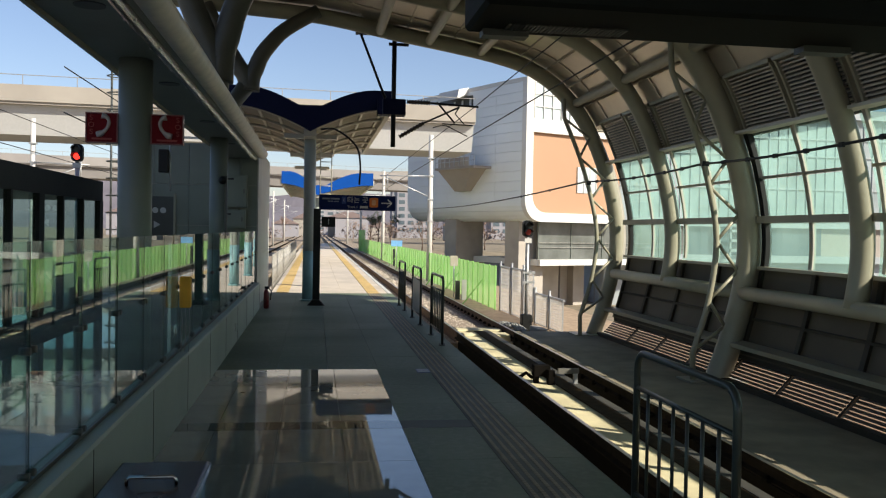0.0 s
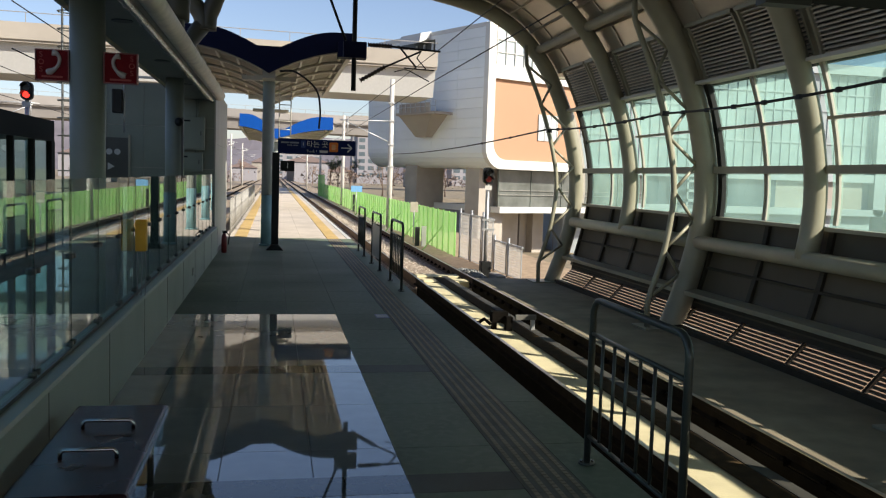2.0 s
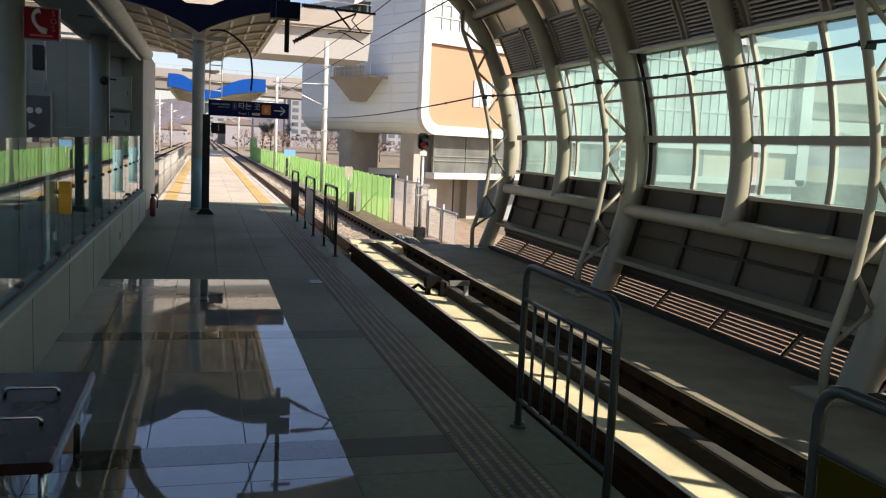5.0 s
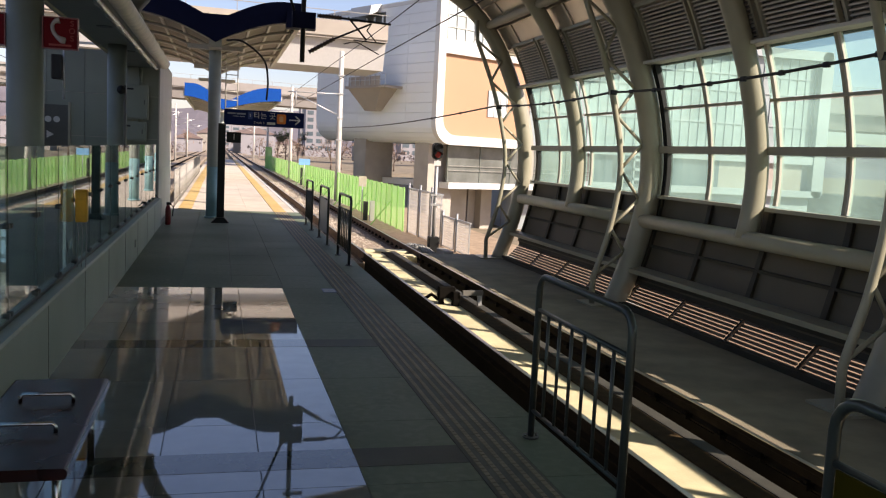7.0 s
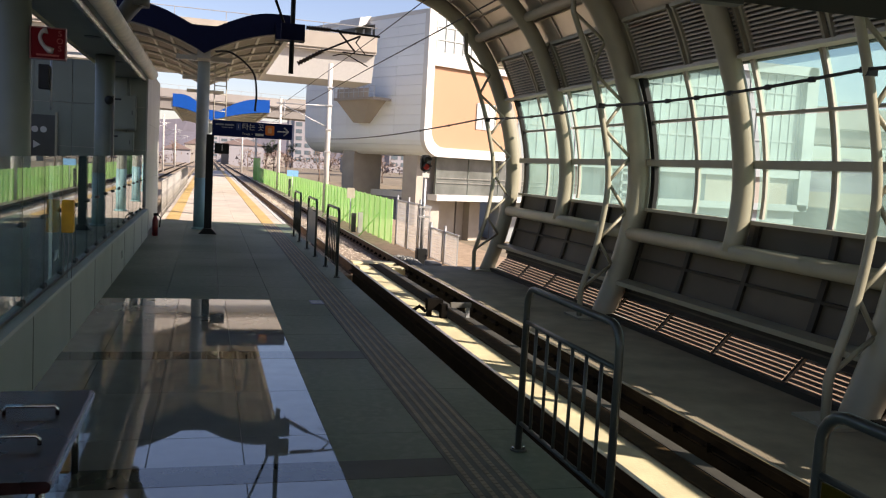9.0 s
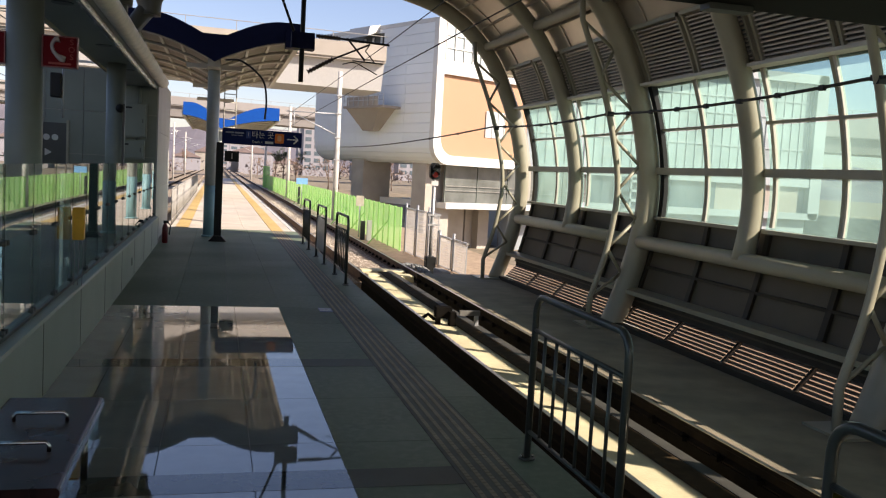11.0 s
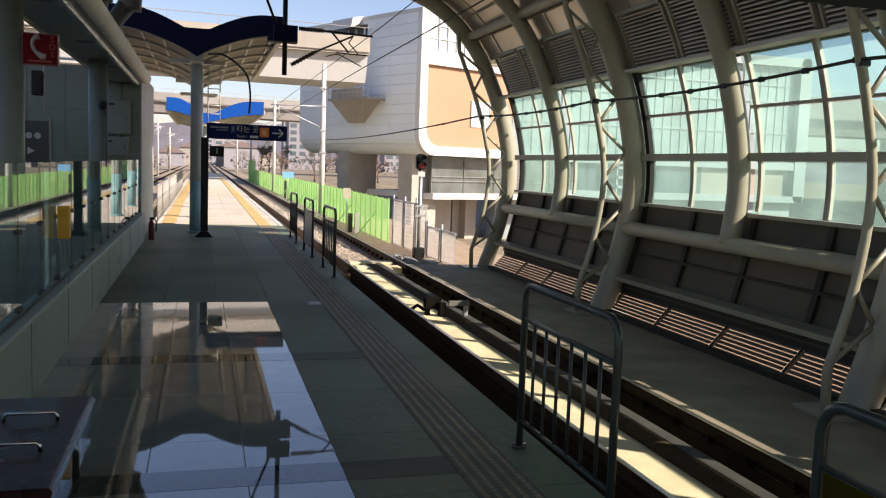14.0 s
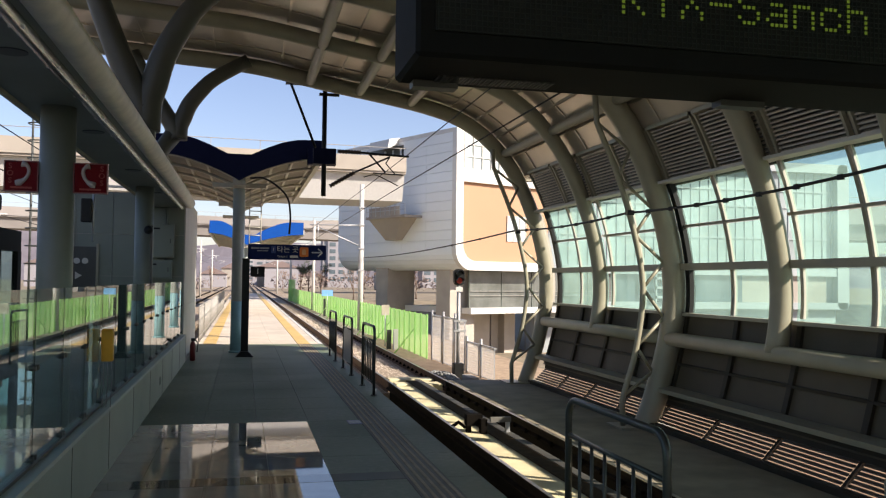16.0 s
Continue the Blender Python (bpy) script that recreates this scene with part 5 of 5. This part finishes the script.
for k in range(4):
    bpart("window_bar", B(7.0 + 0.85 * k, 7.08 + 0.85 * k, 0.16, 0.22, 6.0, 8.6), M_WHITE, st)
bpart("curtain_wall", B(0.9, 13, 0.35, 0.45, 12.9, 16.5), material("curtain_glass", (0.5, 0.58, 0.58), 0.2, vary=0.1, scale=0.4), st, "pale curtain wall glass")
for k in range(10):
    bpart("mullion", B(1.3 + 1.15 * k, 1.38 + 1.15 * k, 0.2, 0.36, 12.9, 16.5), M_WHITE, st)
for z in (14.1, 15.3):
    bpart("transom", B(0.9, 13, 0.22, 0.36, z, z + 0.08), M_WHITE, st)
bpart("roof", B(0, 13, 0.3, 21, 16.4, 16.78), M_WHITE, st)
# open service deck near the roof, its shaded inside painted as a dark sheet
bpart("service_recess", B(-0.06, 0.14, 8.5, 14.6, 13.2, 16.0), M_STEEL_DARK, st, "dark sheet drawn as the shaded inside of the service deck")
bpart("service_hood", P([(-1.4, 15.6), (0.1, 16.3), (0.1, 16.9), (-1.2, 16.6)], 9.4, 13.0), M_WHITE, st, "white sloping hood")
for k in range(5):
    bpart("deck_post", B(-0.3, -0.15, 8.6 + 1.4 * k, 8.75 + 1.4 * k, 12.4, 15.6), M_GALV, st)
# balcony on a tapered bracket
bpart("balcony_slab", B(-2.2, 0.1, 5.2, 12.1, 8.25, 8.5), M_CONCRETE_LIGHT, st)
bm = bmesh.new()
t4 = [bm.verts.new(p) for p in ((-2.0, 6.1, 8.25), (-2.0, 11.8, 8.25), (0.05, 11.8, 8.25), (0.05, 6.1, 8.25))]
b4 = [bm.verts.new(p) for p in ((-0.8, 8.6, 6.1), (-0.8, 10.4, 6.1), (0.05, 10.4, 6.1), (0.05, 8.6, 6.1))]
bm.faces.new(t4)
bm.faces.new(b4[::-1])
for i in range(4):
    bm.faces.new((t4[i], t4[(i + 1) % 4], b4[(i + 1) % 4], b4[i]))
bpart("balcony_bracket", bm, M_CONCRETE_LIGHT, st, "tapered pale concrete bracket")
for k in range(9):
    bpart("balcony_post", B(-2.18, -2.12, 5.2 + 0.85 * k, 5.26 + 0.85 * k, 8.5, 9.6), M_GALV, st)
bpart("balcony_screen", B(-2.11, -2.08, 6.2, 11.6, 8.5, 9.4), M_PILLAR, st, "tan screen behind the rail")
for z in (9.0, 9.55):
    bpart("balcony_rail", B(-2.18, -2.12, 5.2, 12.1, z, z + 0.06), M_GALV, st)
# pillars and the glazed hall underneath
for x0, y0, w in ((1.5, 2.5, 3.2), (1.0, 12.5, 3.6), (12, 8, 2.5), (20, 8, 2.5)):
    bpart("pillar", B(x0, x0 + w, y0, y0 + 2.2, -6.1, 3.3), M_PILLAR, st, "broad concrete pillar")
bpart("hall_glass", B(3.2, 26, 1.6, 1.8, -0.7, 3.05), material("hall_glass", (0.115, 0.125, 0.115), 0.25, vary=0.3, scale=0.6), st, "dim grey-green glazed hall")
for k in range(6):
    bpart("hall_mullion", B(3.2 + 4.35 * k, 3.25 + 4.35 * k, 1.52, 1.6, -0.7, 3.05), M_STEEL_SHADE, st)
for z in (0.5, 0.95):
    bpart("hall_rail", B(3.2, 26, 1.38, 1.44, z, z + 0.04), M_STEEL_DULL, st)
bpart("hall_floor", B(3.0, 26, 1.0, 12, -1.3, -0.7), M_WHITE, st, "pale floor slab edge")

for x0, x1 in ((7.86, 10.86), (13.06, 14.66), (17.96, 19.96)):
    bpart("hall_pillar", B(x0, x1, 7.0, 8.8, -6.1, -1.3), M_PILLAR, st, "broad pillar under the hall")
# second wing seen through the tube's glazing
M_WING = material("wing_cladding", (0.34, 0.37, 0.38), 0.5, vary=0.05, scale=0.3)
wing = thing("station_wing", (55, 92, 0), "white framed glazed station wing behind the tube", "building")
part("body", B(32, 71, 92.6, 108, -6.1, 16.4), M_WING, wing)
part("frame_top", B(32, 72, 91.6, 92.8, 15.6, 16.7), M_WING, wing)
part("frame_side", P(rounded(70.6, 72.2, -1.0, 16.7, 0.7), 91.6, 92.8), M_WING, wing)
part("frame_band", B(32, 71, 91.7, 92.7, 3.0, 4.0), M_WING, wing)
part("frame_bottom", B(32, 72, 91.6, 92.8, -1.0, -0.2), M_WING, wing)
part("curtain_wall", B(32, 71, 92.4, 92.58, 4.0, 15.6), material("wing_glass", (0.3, 0.35, 0.355), 0.3, vary=0.22, scale=0.25), wing, "pale curtain wall glass")
for k in range(33):
    part("fin", B(32.4 + 1.18 * k, 32.46 + 1.18 * k, 92.3, 92.4, 4.0, 15.6), M_WING, wing)
for z in (7.4, 11.2, 13.2):
    part("floor_line", B(32, 71, 92.25, 92.4, z, z + 0.16), M_WING, wing)
part("orange_front", B(58, 69.5, 92.3, 92.58, -0.2, 3.0), material("wing_orange", (0.33, 0.29, 0.25), 0.6), wing, "orange ground floor wall")
part("dark_front", B(32, 58, 92.3, 92.58, -0.2, 3.0), M_WINDOW, wing, "dark ground floor glazing")
for k in range(4):
    part("stair_frame", B(46, 49.5, 90.8, 91.0, 0.2 + 1.1 * k, 0.5 + 1.1 * k), M_WING, wing, "white stair flight")
for x in (46, 49.4):
    part("stair_post", B(x, x + 0.2, 90.8, 91.0, -6.1, 4.6), M_WING, wing)


# ---- viaducts ----
def viaduct(name_label, a, b, z0, z1, z2, width, pier_step, girder, wall, pier_at=0.4):
    a, b = Vector((*a, 0)), Vector((*b, 0))
    d = b - a
    n = d.length
    u = d.normalized()
    m = Matrix(((u.x, -u.y, 0, a.x), (u.y, u.x, 0, a.y), (0, 0, 1, 0), (0, 0, 0, 1)))
    v = thing("viaduct", (*a.xy, 0), name_label, "viaduct", "viaducts")
    bpart("girder", P([(-width / 2 + 0.4, z1), (width / 2 - 0.4, z1), (width / 2 - 1.2, z0), (-width / 2 + 1.2, z0)], 0, 1), girder, v, "box girder", m @ Matrix(((0, 1, 0, 0), (1, 0, 0, 0), (0, 0, 1, 0), (0, 0, 0, 1))) @ Matrix.Diagonal((1, n, 1, 1)))
    for s in (-1, 1):
        w = 0 if s < 0 else width
        bpart("parapet", B(0, n, -width / 2 + w - 0.15, -width / 2 + w + 0.15, z1 - 0.1, z2), wall, v, "pale parapet wall", m)
        bpart("guard_rail", B(0, n, -width / 2 + w - 0.04, -width / 2 + w + 0.04, z2 + 0.75, z2 + 0.8), M_STEEL_DULL, v, "", m)
        for k in range(int(n / 4)):
            bpart("rail_post", B(4 * k, 4 * k + 0.05, -width / 2 + w - 0.03, -width / 2 + w + 0.03, z2, z2 + 0.8), M_STEEL_DULL, v, "", m)
    bpart("deck", B(0, n, -width / 2, width / 2, z1 - 0.3, z1), wall, v, "", m)
    x = pier_step * pier_at
    while x < n:
        bpart("pier", B(x, x + 2.2, -1.4, 1.4, -1.05, z0 + 0.2), wall, v, "concrete pier", m)
        x += pier_step
    return v


M_VIA_GREY = material("girder_grey", (0.27, 0.25, 0.235), 0.85, vary=0.08, scale=0.3, stain=0.3, stain_scale=0.12)
M_VIA_WHITE = material("girder_white", (0.48, 0.475, 0.46), 0.6, vary=0.04, stain=0.1, stain_scale=0.1)
viaduct("pale concrete viaduct with a white girder crossing the line", (-95, 71), (13.4, 79), 9.0, 11.6, 12.8, 9, 38, M_VIA_WHITE, M_CONCRETE_LIGHT, 0.12)
viaduct("far pale viaduct curving away behind the canopies", (-160, 128), (90, 205), 10.2, 12.4, 13.8, 10, 45, M_VIA_GREY, M_VIA_GREY)
viaduct("distant grey viaduct beyond the station wing", (78, 114), (260, 92), 8.6, 11.0, 14.0, 9, 60, M_VIA_GREY, M_VIA_GREY)

# stair cage tower behind the column
cage = thing("ladder_cage", (-8.0, 40, -1), "tall steel ladder cage beside the far track", "ladder")
for x in (-9.0, -8.4):
    part("side_rail", T([(x, 40, -1), (x, 40, 10)], 0.05, 6), M_STEEL_DARK, cage)
for k in range(12):
    part("hoop", T([(-9.1 + 0.45 + 0.5 * math.cos(radians(a)), 39.8 + 0.4 * math.sin(radians(a)), 1 + 0.75 * k) for a in range(0, 360, 40)], 0.03, 5, closed=True), M_STEEL_DARK, cage)


# ---- distance ----
def apartment(x, y, w, d, h, floors, bays):
    ap = thing("apartment_block", (x, y, -1), "white apartment block far behind the line", "building", "apartment blocks")
    part("wall", B(x - w / 2, x + w / 2, y, y + d, -1.1, h), M_APT, ap)
    part("roof", B(x - w / 2 - 0.3, x + w / 2 + 0.3, y - 0.3, y + d, h, h + 0.8), M_CONCRETE_LIGHT, ap)
    for f in range(floors):
        z = h - (f + 0.8) * (h - 1) / floors
        for b in range(bays):
            xx = x - w / 2 + w * (b + 0.5) / bays
            part("window", B(xx - w / bays * 0.32, xx + w / bays * 0.32, y - 0.12, y, z, z + 1.5), M_WINDOW, ap)


M_APT = material("apartment_white", (0.29, 0.28, 0.30), 0.8, vary=0.04, scale=0.05)
for x, y, w, d, h, fl, b in ((38, 330, 14, 12, 22, 8, 4), (63, 360, 16, 12, 18, 6, 4), (44, 420, 14, 12, 30, 10, 4), (78, 340, 16, 10, 20, 7, 4), (16, 500, 20, 12, 18, 6, 4), (-40, 420, 24, 12, 14, 5, 5), (2, 620, 18, 12, 24, 8, 4)):
    apartment(x, y, w, d, h, fl, b)
rng = random.Random(9)
for k in range(16):
    x, y = rng.uniform(-60, 60), rng.uniform(260, 420)
    w, h = rng.uniform(6, 14), rng.uniform(2.5, 6)
    house = thing("low_house", (x, y, -1), "low house with a tiled roof far off", "house", "far houses")
    part("wall", B(x - w / 2, x + w / 2, y, y + 8, -1.1, h), M_APT if k % 3 else M_CONCRETE_LIGHT, house)
    part("roof", P([(x - w / 2 - 0.5, h), (x + w / 2 + 0.5, h), (x, h + 2)], y - 0.4, y + 8.4), material("roof_tile", (0.2, 0.15, 0.14), 0.8) if "roof_tile" not in bpy.data.materials else bpy.data.materials["roof_tile"], house)
M_HILL = material("hazy_hill", (0.155, 0.14, 0.16), 1.0, vary=0.12, scale=0.012, stain=0.3, stain_scale=0.02)
for y, hmax, off in ((900, 55, 0.0), (1500, 120, 3.1)):
    bm = bmesh.new()
    n = 160
    lo, hi = [], []
    for i in range(n + 1):
        x = -1400 + 2800 * i / n
        z = hmax * (0.45 + 0.55 * noise.noise((x * 0.0022 + off, off, 0.3)) + 0.12 * noise.noise((x * 0.012, off, 2.0)))
        lo.append(bm.verts.new((x, y - 150, -1.3)))
        hi.append(bm.verts.new((x, y + 60, max(6, z))))
    for i in range(n):
        bm.faces.new((lo[i], lo[i + 1], hi[i + 1], hi[i]))
    single("hill_backdrop", bm, M_HILL, "hazy mauve winter hillside in the distance", "hill", kind="structure")


# bare trees and shrubs
def bare_tree(x, y, h, seed, leafy=0.0):
    r = random.Random(seed)
    tr = thing("tree", (x, y, -1.02), "bare brown winter tree behind the fence" if not leafy else "dark evergreen tree behind the fence", "tree", "trees")
    bm = bmesh.new()
    tips = []

    def grow(p, d, l, rad, lev):
        q = p + d * l
        tube(bm, [p, p.lerp(q, 0.5) + Vector((r.uniform(-1, 1), r.uniform(-1, 1), 0)) * l * 0.05, q], [rad, rad * 0.8, rad * 0.6], 5)
        if lev == 0:
            tips.append(q)
            return
        for _ in range(3):
            nd = (d + Vector((r.uniform(-0.7, 0.7), r.uniform(-0.7, 0.7), r.uniform(-0.1, 0.4)))).normalized()
            grow(q if r.random() < 0.6 else p.lerp(q, 0.75), nd, l * r.uniform(0.55, 0.8), rad * 0.55, lev - 1)
    grow(Vector((x, y, -1.02)), Vector((0, 0, 1)), h * 0.34, h * 0.022, 4)
    part("trunk", bm, M_BARK, tr)
    bm = bmesh.new()
    for t in tips:
        for _ in range(6 if leafy else 3):
            c = t + Vector((r.gauss(0, 0.5), r.gauss(0, 0.5), r.gauss(0, 0.4))) * h * 0.06
            s = h * (0.02 if leafy else 0.012)
            a = Vector((r.uniform(-1, 1), r.uniform(-1, 1), r.uniform(-1, 1))).normalized() * s
            b = a.orthogonal().normalized() * s * 0.6
            bm.faces.new([bm.verts.new(c + v) for v in (a, b, -a, -b)])
    part("crown", bm, M_LEAF if leafy else M_TWIG, tr)


M_BARK = material("bark", (0.16, 0.11, 0.08), 0.9, vary=0.3)
M_TWIG = material("dry_twigs", (0.24, 0.15, 0.10), 0.9, vary=0.3)
M_LEAF = material("dark_needles", (0.045, 0.065, 0.035), 0.8, vary=0.3)
for k, (x, y, h, l) in enumerate(((15.5, 125, 5.5, 0), (18, 132, 6, 0), (21, 128, 5, 0), (24, 140, 6.5, 0), (27, 136, 5.5, 0), (13, 150, 5, 0), (12, 190, 7, 1), (14.5, 200, 8, 1), (17, 196, 7, 1), (10, 230, 6, 0), (-8, 220, 7, 0), (-14, 210, 6, 0), (8.5, 170, 5, 0))):
    bare_tree(x, y, h, k, l)

# cars on the ground by the station
g0 = -6.0
for k, (x, y, col) in enumerate(((29.5, 99, (0.6, 0.6, 0.6)), (34.5, 98, (0.30, 0.03, 0.025)), (39.5, 99, (0.1, 0.12, 0.16)), (24.5, 99, (0.6, 0.62, 0.65)), (32, 104, (0.5, 0.5, 0.5)))):
    car = thing("parked_car", (x, y, g0), "parked car under the station hall", "car", "parked cars")
    paint = material(f"car_paint_{k}", col, 0.25, coat=0.5)
    part("body", P([(x - 2.2, g0 + 0.27), (x + 2.2, g0 + 0.27), (x + 2.2, g0 + 0.82), (x + 1.5, g0 + 0.92), (x + 0.9, g0 + 1.47), (x - 1.0, g0 + 1.47), (x - 1.6, g0 + 0.97), (x - 2.2, g0 + 0.82)], y - 0.85, y + 0.85), paint, car)
    part("side_glass", P([(x + 1.35, g0 + 0.94), (x + 0.85, g0 + 1.38), (x - 0.95, g0 + 1.38), (x - 1.4, g0 + 0.98)], y - 0.87, y - 0.84), M_WINDOW, car)
    for dx in (-1.4, 1.4):
        wh = part("wheel", T([(x + dx, y - 0.88, g0 + 0.32), (x + dx, y - 0.7, g0 + 0.32)], 0.32, 14), M_BLACK, car)
        part("rim", T([(x + dx, y - 0.9, g0 + 0.32), (x + dx, y - 0.88, g0 + 0.32)], 0.18, 12), M_GALV, wh)

# far bare woods along the line
rng = random.Random(21)
vv, ff = [], []
for k in range(5200):
    t = rng.random()
    y = rng.uniform(215, 420)
    x = rng.uniform(-0.22, 0.24) * y
    if -9 < x < 8 and rng.random() < 0.9:
        continue
    top = 3.5 + 2.2 * noise.noise((x * 0.06, y * 0.02, 0.5)) + 1.5 * noise.noise((x * 0.4, 0.2, 0.9))
    z = -1.0 + max(0.8, top) * rng.random() ** 0.7
    s = rng.uniform(0.25, 0.8)
    b0 = len(vv)
    for _ in range(3):
        vv.append((x + rng.uniform(-s, s), y + rng.uniform(-s, s), z + rng.uniform(-s, s)))
    ff.append((b0, b0 + 1, b0 + 2))
me = bpy.data.meshes.new("far_woods")
me.from_pydata(vv, [], ff)
me.materials.append(material("woods_haze", (0.17, 0.135, 0.125), 0.95, vary=0.3, scale=0.3))
tagged(new("far_woods", me), "hazy bare winter scrub far along the line", "woods", kind="stuff")
